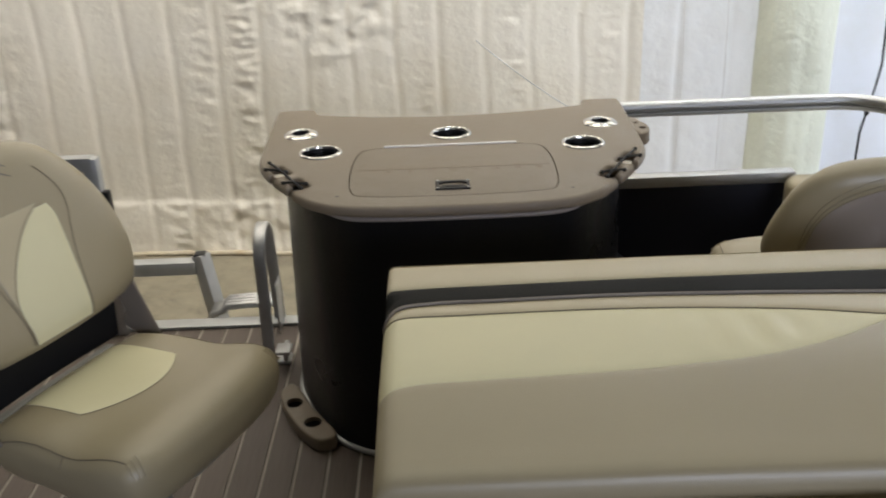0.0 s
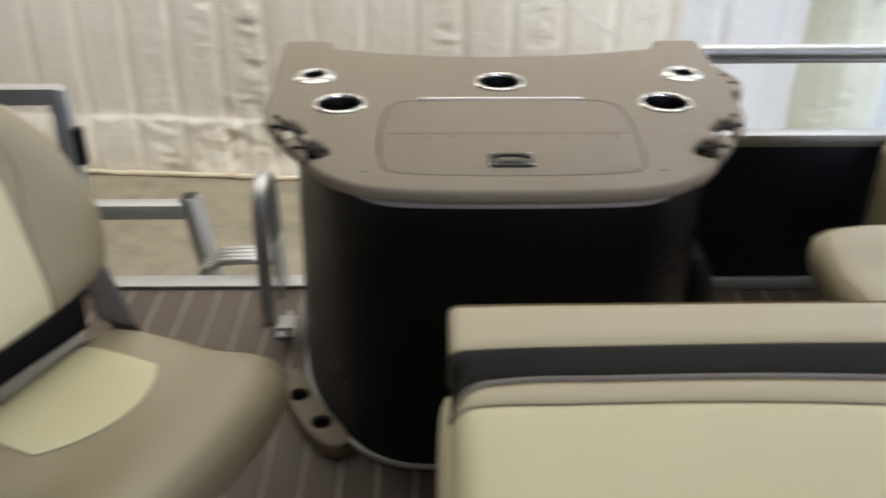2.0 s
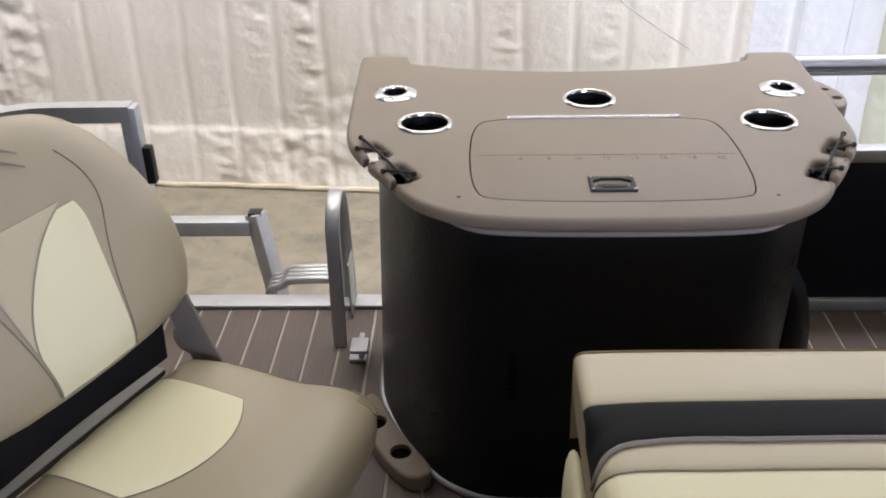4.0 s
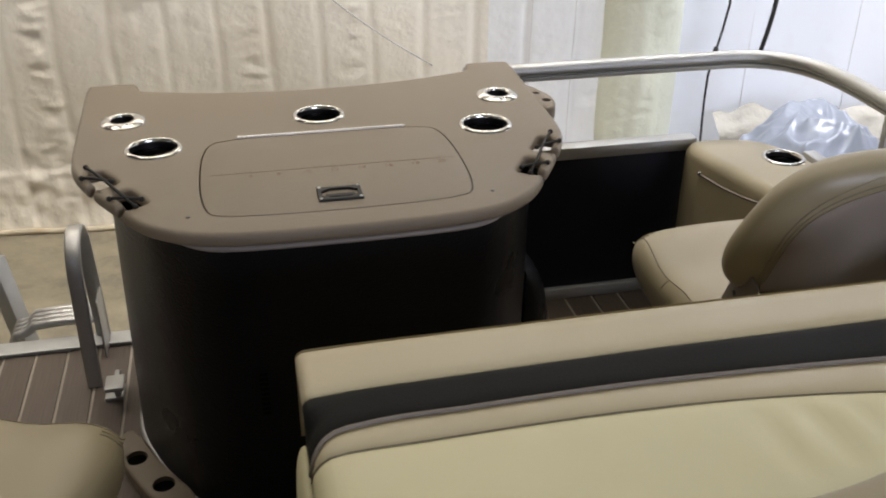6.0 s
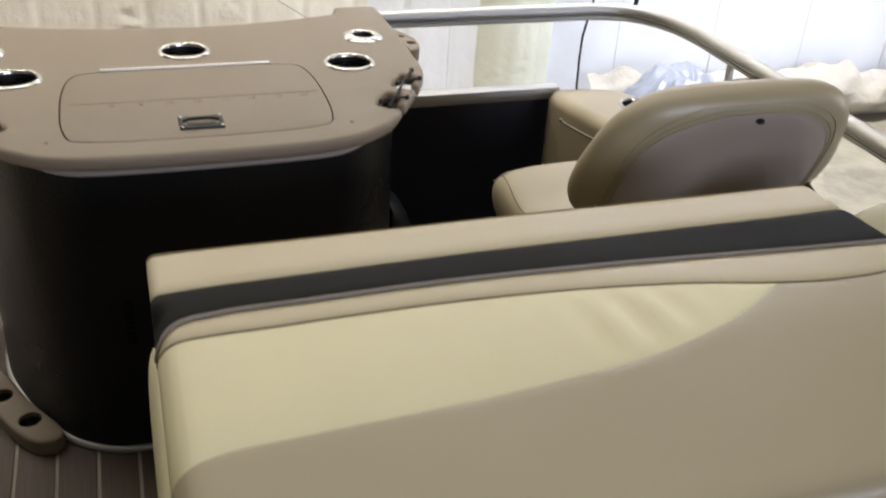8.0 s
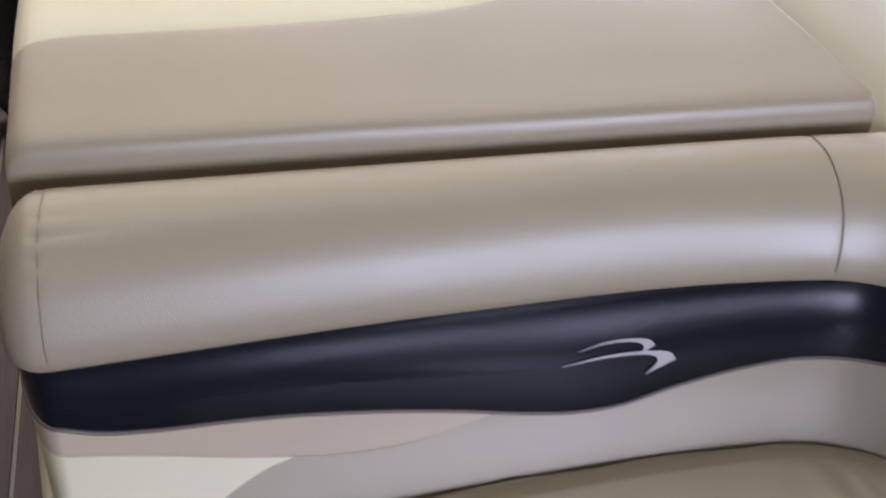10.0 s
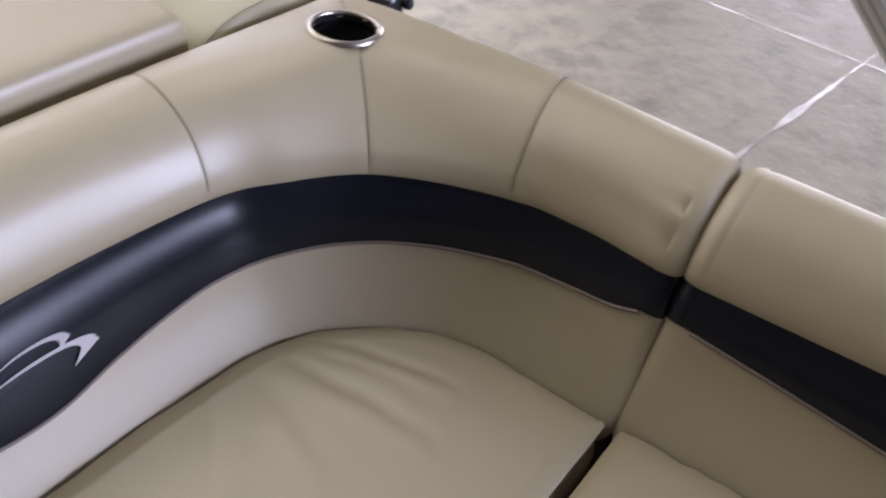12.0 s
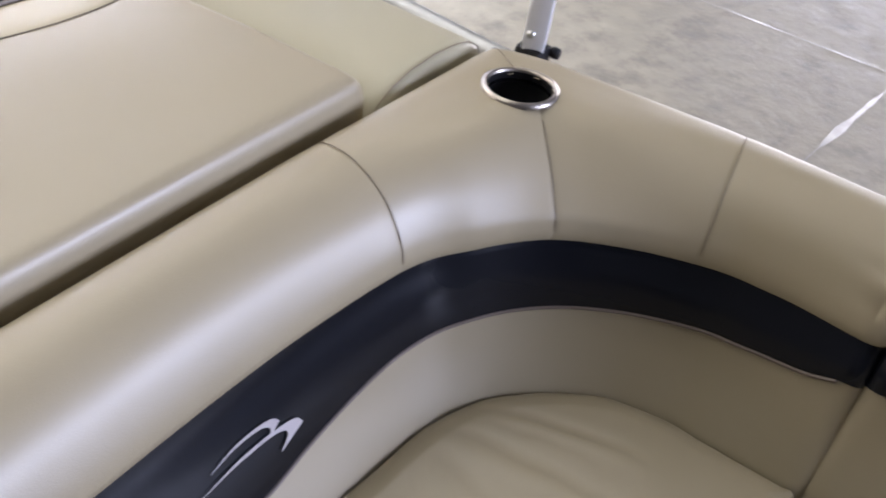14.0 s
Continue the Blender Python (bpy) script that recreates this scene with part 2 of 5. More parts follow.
def lathe(name, profile, centre, mat, parent=None, label="", n=40, tilt=(0, 0)):
    verts, faces = [], []
    rot = Euler((tilt[0], tilt[1], 0)).to_matrix()
    for r, z in profile:
        for k in range(n):
            a = 2 * math.pi * k / n
            verts.append(Vector(centre) + rot @ Vector((r * math.cos(a), r * math.sin(a), z)))
    for i in range(len(profile) - 1):
        for k in range(n):
            faces.append((i * n + k, i * n + (k + 1) % n, (i + 1) * n + (k + 1) % n, (i + 1) * n + k))
    return part(name, verts, faces, mat, parent, label)


def box(name, lo, hi, mat, parent=None, label="", bevel=0.004, seg=2):
    bm = bmesh.new()
    bmesh.ops.create_cube(bm, size=1)
    for v in bm.verts:
        v.co = Vector(((lo[i] + hi[i]) / 2 + v.co[i] * (hi[i] - lo[i]) for i in range(3)))
    if bevel:
        bmesh.ops.bevel(bm, geom=bm.edges[:], offset=bevel, segments=seg, affect="EDGES", profile=0.5)
    return from_bm(name, bm, mat, parent, label)


def bar(name, a, b, w, h, mat, parent=None, label="", bevel=0.003):
    """A straight bar of section w x h from a to b."""
    a, b = Vector(a), Vector(b)
    d = b - a
    bm = bmesh.new()
    bmesh.ops.create_cube(bm, size=1)
    for v in bm.verts:
        v.co = Vector((v.co.x * w, v.co.y * h, v.co.z * d.length))
    bmesh.ops.bevel(bm, geom=bm.edges[:], offset=bevel, segments=2, affect="EDGES", profile=0.5)
    q = d.to_track_quat("Z", "Y").to_matrix().to_4x4()
    bmesh.ops.transform(bm, matrix=Matrix.Translation((a + b) / 2) @ q, verts=bm.verts)
    return from_bm(name, bm, mat, parent, label)


def smooth_loop(pts, times=2):
    """Chaikin corner cutting of a closed outline."""
    for _ in range(times):
        out = []
        for i, p in enumerate(pts):
            q = pts[(i + 1) % len(pts)]
            out.append((p[0] * 0.75 + q[0] * 0.25, p[1] * 0.75 + q[1] * 0.25))
            out.append((p[0] * 0.25 + q[0] * 0.75, p[1] * 0.25 + q[1] * 0.75))
        pts = out
    return pts


def offset_loop(pts, d):
    """A counter-clockwise outline moved inwards by d."""
    out = []
    m = len(pts)
    for i in range(m):
        a, p, b = Vector(pts[i - 1]), Vector(pts[i]), Vector(pts[(i + 1) % m])
        t = (b - a).normalized()
        out.append((p.x - t.y * d, p.y + t.x * d))
    return out


def slab(name, outline, z0, z1, mat, parent=None, label="", holes=(), bevel=0.008, steps=4):
    """A flat plate of counter-clockwise outline with rounded upper and lower rims and real holes."""
    bm = bmesh.new()
    rings = []
    for k in range(steps + 1):
        a = math.pi / 2 * k / steps
        rings.append((bevel * (1 - math.sin(a)), z0 + bevel * (1 - math.cos(a))))
    for k in range(steps + 1):
        a = math.pi / 2 * k / steps
        rings.append((bevel * (1 - math.cos(a)), z1 - bevel * (1 - math.sin(a))))
    loops = [[bm.verts.new((x, y, z)) for x, y in offset_loop(outline, d)] for d, z in rings]
    for lo, hi in zip(loops, loops[1:]):
        for i in range(len(lo)):
            j = (i + 1) % len(lo)
            bm.faces.new((lo[i], lo[j], hi[j], hi[i]))
    for top in (False, True):
        z = z1 if top else z0
        ring = loops[-1] if top else loops[0]
        es = [bm.edges.get((ring[i], ring[(i + 1) % len(ring)])) for i in range(len(ring))]
        for h in holes:
            vs = [bm.verts.new((x, y, z)) for x, y in h]
            es += [bm.edges.new((vs[i], vs[(i + 1) % len(vs)])) for i in range(len(vs))]
        bmesh.ops.triangle_fill(bm, use_beauty=True, use_dissolve=False, edges=es)
    bm.verts.ensure_lookup_table()
    for h in holes:
        m = len(h)
        lo, hi = [], []
        for x, y in h:
            near = [v for v in bm.verts if abs(v.co.x - x) < 1e-6 and abs(v.co.y - y) < 1e-6]
            near.sort(key=lambda v: v.co.z)
            lo.append(near[0])
            hi.append(near[-1])
        for i in range(m):
            j = (i + 1) % m
            bm.faces.new((lo[i], lo[j], hi[j], hi[i]))
    return from_bm(name, bm, mat, parent, label)


def circle(cx, cy, r, n=32):
    return [(cx + r * math.cos(2 * math.pi * k / n), cy + r * math.sin(2 * math.pi * k / n)) for k in range(n)]


def lerp(a, b, t):
    return a + (b - a) * t


def curve_fn(points):
    """A smooth function through (x, value) points."""
    xs = np.array([p[0] for p in points], float)
    ys = np.array([p[1] for p in points], float)
    d = np.gradient(ys, xs)

    def f(x):
        x = min(max(x, xs[0]), xs[-1])
        i = int(min(max(np.searchsorted(xs, x) - 1, 0), len(xs) - 2))
        h = xs[i + 1] - xs[i]
        t = (x - xs[i]) / h
        return float((2 * t**3 - 3 * t**2 + 1) * ys[i] + (t**3 - 2 * t**2 + t) * h * d[i] + (-2 * t**3 + 3 * t**2) * ys[i + 1] + (t**3 - t**2) * h * d[i + 1])

    return f


def text_mark(name, body, place, size, mat, parent):
    cu = bpy.data.curves.new(name, "FONT")
    cu.body, cu.size, cu.align_x, cu.extrude = body, size, "CENTER", 0.0003
    cu.materials.append(mat)
    ob = new(name, cu)
    ob.location = place
    ob.parent = parent
    return ob

# ---- hall ----
FLOOR_Z = -0.69
ground = box("ground", (-12, -8.2, FLOOR_Z - 0.2), (12, 7.0, FLOOR_Z), CONCRETE, bevel=0)
tagged(ground, "stained grey concrete hall floor with sawn joints", "floor", kind="structure")


def floor_joint(a, b, w=0.012):
    d = (Vector(b) - Vector(a)).normalized()
    s = Vector((-d.y, d.x)) * w / 2
    z = FLOOR_Z + 0.004
    a, b = Vector(a), Vector(b)
    n = 120
    rows = []
    for i in range(n + 1):
        p = a.lerp(b, i / n)
        # uneven width breaks the pale strip up like glints
        k = max(0.2, 0.8 + 1.3 * noise.noise((i * 0.45, a.x, a.y)) + 0.5 * noise.noise((i * 1.7, a.y, a.x)))
        rows.append([(p.x - s.x * k, p.y - s.y * k, z), (p.x + s.x * k, p.y + s.y * k, z)])
    v, f = grid(rows)
    ob = part("floor_joint", v, f, JOINT_GLINT, ground)
    return ob


# Pale colour paints the glints of light along the floor joints.
JOINT_GLINT = material("joint_glint_pale", (0.42, 0.39, 0.34), 0.2, vary=0.3, scale=9, rough_vary=0.14)
floor_joint((2.4, 0.455), (11.5, -0.545), 0.026)
floor_joint((4.99, 5.0), (5.04, -7.5), 0.012)


def foam_height(x, z, coarse):
    """Relief of sprayed foam on a ribbed wall: vertical runs, drip ladders and lumps."""
    wob = 0.05 * noise.noise((x * 0.7, z * 0.8, 3.1)) + 0.015 * noise.noise((x * 3, z * 3, 1.1))
    u = (x + wob) / 0.24
    k = math.floor(u)
    t = u - k
    depth = 0.010 + 0.012 * noise.noise((k * 1.7, 0.3, z * 0.4))
    h = -max(0, depth) * math.exp(-(min(t, 1 - t) * 0.24 / 0.016) ** 2)
    h += 0.006 * noise.noise((k * 3.1, 1.3, 0.2)) * (1 - abs(2 * t - 1) ** 4)
    h += 0.030 * noise.noise((x * 1.6, z * 0.45, 0))
    h += 0.0025 * noise.noise((x * 12, z * 1.6, 5))
    ladder = max(0, noise.noise((k * 2.3, z * 0.7, 8)) + 0.05) * math.exp(-((t - 0.65) / 0.26) ** 2)
    h += coarse * 0.022 * ladder * (noise.noise((x * 10, z * 24, 2)) + 0.5 * noise.noise((x * 24, z * 46, 7)))
    lump = max(0, noise.noise((x * 0.9 + 4, z * 0.8, 9)) - 0.08)
    h += coarse * 0.05 * lump * noise.noise((x * 17, z * 13, 6)) + coarse * 0.03 * lump * abs(noise.noise((x * 33, z * 27, 3)))
    foot = max(0, 0.30 - (z - FLOOR_Z)) / 0.30
    h += 0.040 * foot ** 0.5 + 0.03 * foot * noise.noise((x * 6, z * 5, 4))
    band_ = math.exp(-((z - FLOOR_Z - 0.27) / 0.05) ** 2)
    h += 0.014 * band_ * abs(noise.noise((x * 9, z * 9, 12)))
    return h


def foam_wall(name, x0, x1, nx, mat, label, coarse):
    rows = []
    zs = list(np.linspace(FLOOR_Z, 1.3, 170)) + list(np.linspace(1.35, 4.9, 40))
    for i in range(nx + 1):
        x = lerp(x0, x1, i / nx)
        rows.append([(x, 4.49 - 0.087 * x - foam_height(x, z, coarse), z) for z in zs])
    v, f = grid(rows)
    ob = part(name, v, f, mat)
    return tagged(ob, label, "wall", kind="structure")


SEAM_GREY = material("pale_seam_fold", (0.64, 0.62, 0.59), 0.6, vary=0.08)
wall_north = foam_wall("wall_north", -7.5, 1.02, 560, FOAM, "cream spray foam wall with vertical runs and drips", 1.0)
wall_white = foam_wall("wall_north_white", 1.02, 1.72, 60, WHITE_FOAM, "white coated foam wall with vertical seams", 0.3)
for xx in (1.22, 1.43, 1.60):
    tube("seam", [(xx + 0.01 * noise.noise((xx * 9, z * 2, 0)), 4.49 - 0.087 * xx - foam_height(xx, z, 0.3) - 0.001, z) for z in np.linspace(FLOOR_Z + 0.05, 2.5, 60)], 0.0018, SEAM_GREY, wall_white, n=5)
part("wall_backing", *grid([[(-7.6, 5.4, FLOOR_Z), (-7.6, 5.4, 3.3)], [(1.9, 4.75, FLOOR_Z), (1.9, 4.75, 3.3)]]), FOAM, wall_north)


def foam_edge():
    pts = []
    for i in range(160):
        x = lerp(-6.0, 1.7, i / 159)
        pts.append((x, 4.425 - 0.087 * x + 0.012 * noise.noise((x * 4, 1, 1)), FLOOR_Z + 0.012 + 0.01 * noise.noise((x * 7, 2, 2))))
    return tube("foam_edge", pts, 0.015, FOAM_STAIN, wall_north, "amber hardened foam along the floor", n=8)


foam_edge()


def foam_column():
    rows = []
    for i in range(41):
        a = math.pi * (i / 40)
        row = []
        for j in range(81):
            z = lerp(FLOOR_Z, 3.2, j / 80)
            r = 0.195 + 0.012 * noise.noise((math.cos(a) * 3, z * 3, a))
            row.append((1.77 - r * math.cos(a), 4.36 - r * math.sin(a), z))
        rows.append(row)
    v, f = grid(rows)
    ob = part("column", v, f, FOAM_PALE)
    return tagged(ob, "pale foam-covered steel column", "column", kind="structure")


foam_column()


def white_wall():
    w = thing("wall_east_bay", "white sheeted wall bay with vertical seams", "wall")
    w["kind"] = "structure"
    n = 7
    for i in range(n):
        x0 = 1.93 + i * 0.62
        rows = []
        for a in range(13):
            x = x0 + 0.62 * a / 12
            rows.append([(x, 4.72 - 0.03 * x + 0.018 * math.sin(a / 12 * math.pi * 2) + 0.008 * noise.noise((x * 4, z * 1.5, 1)), z) for z in np.linspace(FLOOR_Z, 3.2, 40)])
        v, f = grid(rows)
        part("panel", v, f, WHITE_WALL, w)
        tube("seam", [(x0 + 0.61, 4.70 - 0.03 * x0, z) for z in np.linspace(FLOOR_Z, 3.2, 8)], 0.002, SEAM_GREY, w)
    # crusted foam skirt along the foot of the bay
    rows = []
    for i in range(90):
        x = lerp(2.33, 5.6, i / 89)
        top = 0.14 + 0.05 * noise.noise((x * 2.2, 3, 1)) + 0.02 * noise.noise((x * 8, 4, 1))
        rows.append([(x, 4.62 - 0.03 * x - 0.16 * math.sin(math.pi * k / 12) * (0.8 + 0.4 * noise.noise((x * 6, k * 0.5, 8))), FLOOR_Z + top * 2.4 * (k / 12)) for k in range(13)])
    v, f = grid(rows)
    part("foam_skirt", v, f, FOAM_CRUST, w, "cream foam crust along the foot")
    return w


white_wall()
# Unseen shell that closes the hall; its dark grey cuts fill on the boat.
for n_, lo, hi in (("wall_west", (-7.9, -8.2, FLOOR_Z), (-7.6, 6, 5.0)), ("wall_south_left", (-7.6, -7.0, FLOOR_Z), (1.3, -6.7, 5.0)), ("wall_south_right", (4.9, -7.0, FLOOR_Z), (12.0, -6.7, 5.0)), ("wall_south_lintel", (1.3, -7.0, 3.6), (4.9, -6.7, 5.0)), ("wall_south_sill", (1.3, -7.0, FLOOR_Z), (4.9, -6.7, 1.55)), ("wall_east_left", (11.8, -8.1, FLOOR_Z), (12.0, -1.2, 5.0)), ("wall_east_right", (11.8, 3.2, FLOOR_Z), (12.0, 7, 5.0)), ("wall_east_lintel", (11.8, -1.2, 3.0), (12.0, 3.2, 5.0)), ("wall_north_upper", (-7.6, 5.45, FLOOR_Z), (12.0, 5.6, 5.0))):
    tagged(box(n_, lo, hi, HALL_GREY, bevel=0), "plain grey hall wall, unseen", "wall", kind="structure")
tagged(box("ceiling", (-8, -8.4, 5.0), (12, 7, 5.2), CEILING_GREY, bevel=0), "plain dark grey hall ceiling, unseen", "ceiling", kind="structure")

# black cables hanging in front of the white bay
for cx, cy, r, z0, zs in ((2.205, 4.42, 0.006, -0.55, 2.2), (2.462, 4.42, 0.012, 0.03, 2.4)):
    pts = [(cx + 0.06 * max(0, min(1, (z + 0.05) / 0.35)) + 0.006 * math.sin(z * 9), cy, z) for z in np.linspace(z0, zs, 24)]
    c = thing("cable", "thin black cable hanging down the white wall", "cable")
    tube("cord", pts, r, RUBBER, c)
    lathe("knot", [(0.0, -0.03), (r * 2.2, -0.02), (r * 2.6, 0), (r * 2.0, 0.02), (0, 0.03)], (pts[5][0], cy, pts[5][2]), RUBBER, c, n=10)
w_ = thing("wire", "thin slack wire stretched across the foam wall", "wire")
tube("strand", [(lerp(0.17, 0.72, i / 10), 4.33 - 0.05 * i / 10, lerp(0.513, 0.11, i / 10) - 0.02 * math.sin(math.pi * i / 10)) for i in range(11)], 0.0025, ALU, w_)


def sheet_heap():
    h = thing("plastic_sheet", "crumpled blue-white plastic sheeting heaped by the wall", "sheeting")
    top = curve_fn([(2.20, 0.0), (2.30, 0.27), (2.42, 0.39), (2.52, 0.46), (2.66, 0.475), (2.80, 0.455), (2.90, 0.35), (2.99, 0.22), (3.10, 0.0)])
    rows = []
    for i in range(110):
        x0 = lerp(2.20, 3.10, i / 109)
        row = []
        for j in range(80):
            v = j / 79
            y = lerp(3.62, 4.42, v)
            bulge = min(1, math.sin(math.pi * v) * 1.35) ** 0.8
            crease = 0.10 * (0.35 - abs(noise.noise((x0 * 4.2 + y * 1.5, y * 3.0 - x0, 6)))) + 0.05 * (0.3 - abs(noise.noise((x0 * 9 - y * 4, y * 6, 3)))) + 0.012 * (0.3 - abs(noise.noise((x0 * 22 + y * 9, y * 15, 8))))
            rise = max(0, top(x0)) * bulge
            row.append((x0 + 0.03 * noise.noise((x0 * 5, y * 6, 2)), y, max(FLOOR_Z + rise + crease * min(1, rise * 6), FLOOR_Z + 0.005)))
        rows.append(row)
    vv, ff = grid(rows)
    part("fold", vv, ff, SHEETING, h)
    return h


sheet_heap()

# ---- boat deck ----
deck = box("deck", (-1.3, -4.0, -0.1), (1.345, 2.355, -0.004), CAULK, bevel=0)
tagged(deck, "brown woven teak-look vinyl deck with pale caulk lines", "deck", kind="structure")
PITCH = 0.0812
me_plank = None
x = -0.67 + PITCH / 2 - 8 * PITCH
while x < 1.27:
    if me_plank is None:
        pl = box("plank", (-PITCH / 2 + 0.0035, -4.0, -0.004), (PITCH / 2 - 0.0035, 2.355, 0.0), PLANK, deck, bevel=0.0012, seg=1)
        me_plank = pl.data
    else:
        pl = new("plank", me_plank)
        pl.parent = deck
    pl.location.x = x
    x += PITCH

edge = thing("deck_edge_trim", "dull aluminium channel capping the stern edge of the deck", "trim")
edge["kind"] = "structure"
box("channel", (-1.3, 2.355, -0.1), (1.345, 2.42, 0.006), ALU_DULL, edge)
box("lip", (-1.3, 2.35, 0.006), (1.345, 2.362, 0.012), ALU_DULL, edge)
for sx in (-1, 1):
    hull = thing("pontoon_tube", "dull aluminium pontoon tube under the deck", "pontoon")
    tube("shell", [(sx * 0.85, -4.2, -0.40), (sx * 0.85, -4.0, -0.40), (sx * 0.85, 2.3, -0.40), (sx * 0.85, 2.38, -0.40)], 0.285, ALU_DULL, hull, n=28)


# ---- fences and rails ----
def stern_fence():
    f = thing("stern_fence", "aluminium stern fence with black panel and round top rail", "fence")
    box("bottom_rail", (0.50, 2.335, 0.0), (1.10, 2.375, 0.035), ALU_DULL, f)
    box("panel", (0.50, 2.350, 0.035), (1.06, 2.358, 0.44), PANEL_BLACK, f, "matt black sheet panel")
    box("mid_rail", (0.50, 2.332, 0.44), (1.06, 2.378, 0.475), ALU, f)
    bend = [(0.40, 2.352, 0.69), (0.70, 2.355, 0.69), (0.95, 2.357, 0.69), (1.08, 2.356, 0.69), (1.175, 2.350, 0.691), (1.252, 2.312, 0.692), (1.305, 2.235, 0.692), (1.326, 2.12, 0.692), (1.324, 1.98, 0.692), (1.320, 1.86, 0.692), (1.316, 1.74, 0.692), (1.312, 1.5, 0.690), (1.305, 0.95, 0.678), (1.30, 0.65, 0.662), (1.295, 0.40, 0.654), (1.295, -2.5, 0.652)]
    along = [0.0]
    for p, q in zip(bend, bend[1:]):
        along.append(along[-1] + math.dist(p, q))
    fx, fy, fz = (curve_fn(list(zip(along, [p[k] for p in bend]))) for k in range(3))
    pts = [(fx(d), fy(d), fz(d)) for d in np.linspace(0, along[-1], 110)]
    tube("top_rail", pts, 0.019, ALU, f, n=14)
    tube("lower_bead", [(p[0], p[1], p[2] - 0.018) for p in pts], 0.012, ALU_DULL, f, n=10)
    groove = []
    for k, p in enumerate(pts):
        q0, q1 = Vector(pts[max(k - 1, 0)]), Vector(pts[min(k + 1, len(pts) - 1)])
        d = (q1 - q0).normalized()
        groove.append((p[0] + 0.0165 * d.y, p[1] - 0.0165 * d.x, p[2] - 0.011))
    # Thin dark tube paints the groove's shade; no groove is cut.
    tube("groove", groove, 0.0035, SHADED_METAL, f, "dark line painting the shaded groove between rail and bead", n=6)
    bar("post", (1.321, 1.918, 0.46), (1.321, 1.925, 0.69), 0.012, 0.02, ALU_DULL, f)
    box("side_panel", (1.316, -2.5, 0.035), (1.324, 2.2, 0.44), PANEL_BLACK, f)
    box("side_rail", (1.302, -2.5, 0.44), (1.338, 2.2, 0.47), ALU, f)
    box("side_foot", (1.302, -2.5, 0.0), (1.338, 2.2, 0.035), ALU_DULL, f)
    return f


stern_fence()


def port_fence():
    f = thing("port_fence", "square aluminium gate frame with rounded inner tube", "fence")
    z = 0.585
    R = 0.22
    pts = [(-1.085, 2.35, z)] + [(-1.06 - R - (R * math.sin(a) - 0.0), 2.35 - R + R * math.cos(a), z) for a in np.linspace(0.05, math.pi / 2, 8)] + [(-1.50, 1.6, z), (-1.50, -2.5, z)]
    v, fc = tube_data(pts, 0.03, 4, square=True)
    part("top_rail", v, fc, ALU_DULL, f, smooth=False)
    bar("gate_post", (-1.09, 2.35, 0.0), (-1.09, 2.35, z + 0.018), 0.042, 0.042, ALU_DULL, f)
    bar("rear_post", (-1.50, -2.48, 0.0), (-1.50, -2.48, z), 0.042, 0.042, ALU_DULL, f)
    bar("side_post", (-1.50, 0.6, -0.02), (-1.50, 0.6, z), 0.042, 0.042, ALU_DULL, f)
    box("latch", (-1.068, 2.32, 0.40), (-1.045, 2.35, 0.50), BLACK_PLASTIC, f)
    r2 = 0.11
    inner = [(-1.45, 2.33, 0.51)] + [(-1.135 - r2 + r2 * math.sin(a), 2.33, 0.51 - r2 + r2 * math.cos(a)) for a in np.linspace(0, math.pi / 2, 8)] + [(-1.135, 2.33, 0.02)]
    tube("inner_tube", inner, 0.02, ALU, f, n=12)
    return f


port_fence()


def boarding_ladder():
    l = thing("boarding_ladder", "aluminium boarding ladder with arched hand loop at the gate", "ladder")
    x = -0.585
    # flattened strap bent into a loop, with a shallow rib down its middle
    line = [(2.175, 0.0), (2.180, 0.08), (2.188, 0.18), (2.197, 0.27)]
    line += [(2.285 - 0.088 * math.cos(a), 0.290 + 0.098 * math.sin(a)) for a in np.linspace(0.2, math.pi - 0.15, 14)]
    line += [(2.385, 0.22), (2.40, 0.12), (2.41, 0.0)]
    sect = [(-0.018, -0.005), (-0.018, 0.003), (-0.014, 0.006), (-0.006, 0.0045), (0.0, 0.0065), (0.006, 0.0045), (0.014, 0.006), (0.018, 0.003), (0.018, -0.005)]
    rows = []
    for i, (y, z) in enumerate(line):
        y0, z0 = line[max(i - 1, 0)]
        y1, z1 = line[min(i + 1, len(line) - 1)]
        d = Vector((y1 - y0, z1 - z0)).normalized()
        rows.append([(x + u, y - d.y * h, z + d.x * h) for u, h in sect + sect[:1]])
    part("hand_loop", *grid(rows), ALU, l)
    box("bracket", (x + 0.013, 2.30, 0.0), (x + 0.018, 2.385, 0.17), ALU, l, bevel=0.002)
    for zz in (0.06, 0.12):
        lathe("bolt", [(0, 0.006), (0.006, 0.005), (0.008, 0)], (x + 0.013, 2.345, zz), BOLT, l, n=10, tilt=(0, -math.pi / 2))
    for k in range(4):
        y = 2.46 + 0.022 * k
        tube("tread_rib", [(-0.83, y, -0.02)] + [(-0.83 + 0.06 * math.sin(a), y, 0.0 + 0.03 * (1 - math.cos(a))) for a in np.linspace(0.2, 1.4, 6)] + [(-0.70, y, 0.03), (x - 0.005, y, 0.03)], 0.0125, ALU, l, n=8)
    return l


boarding_ladder()


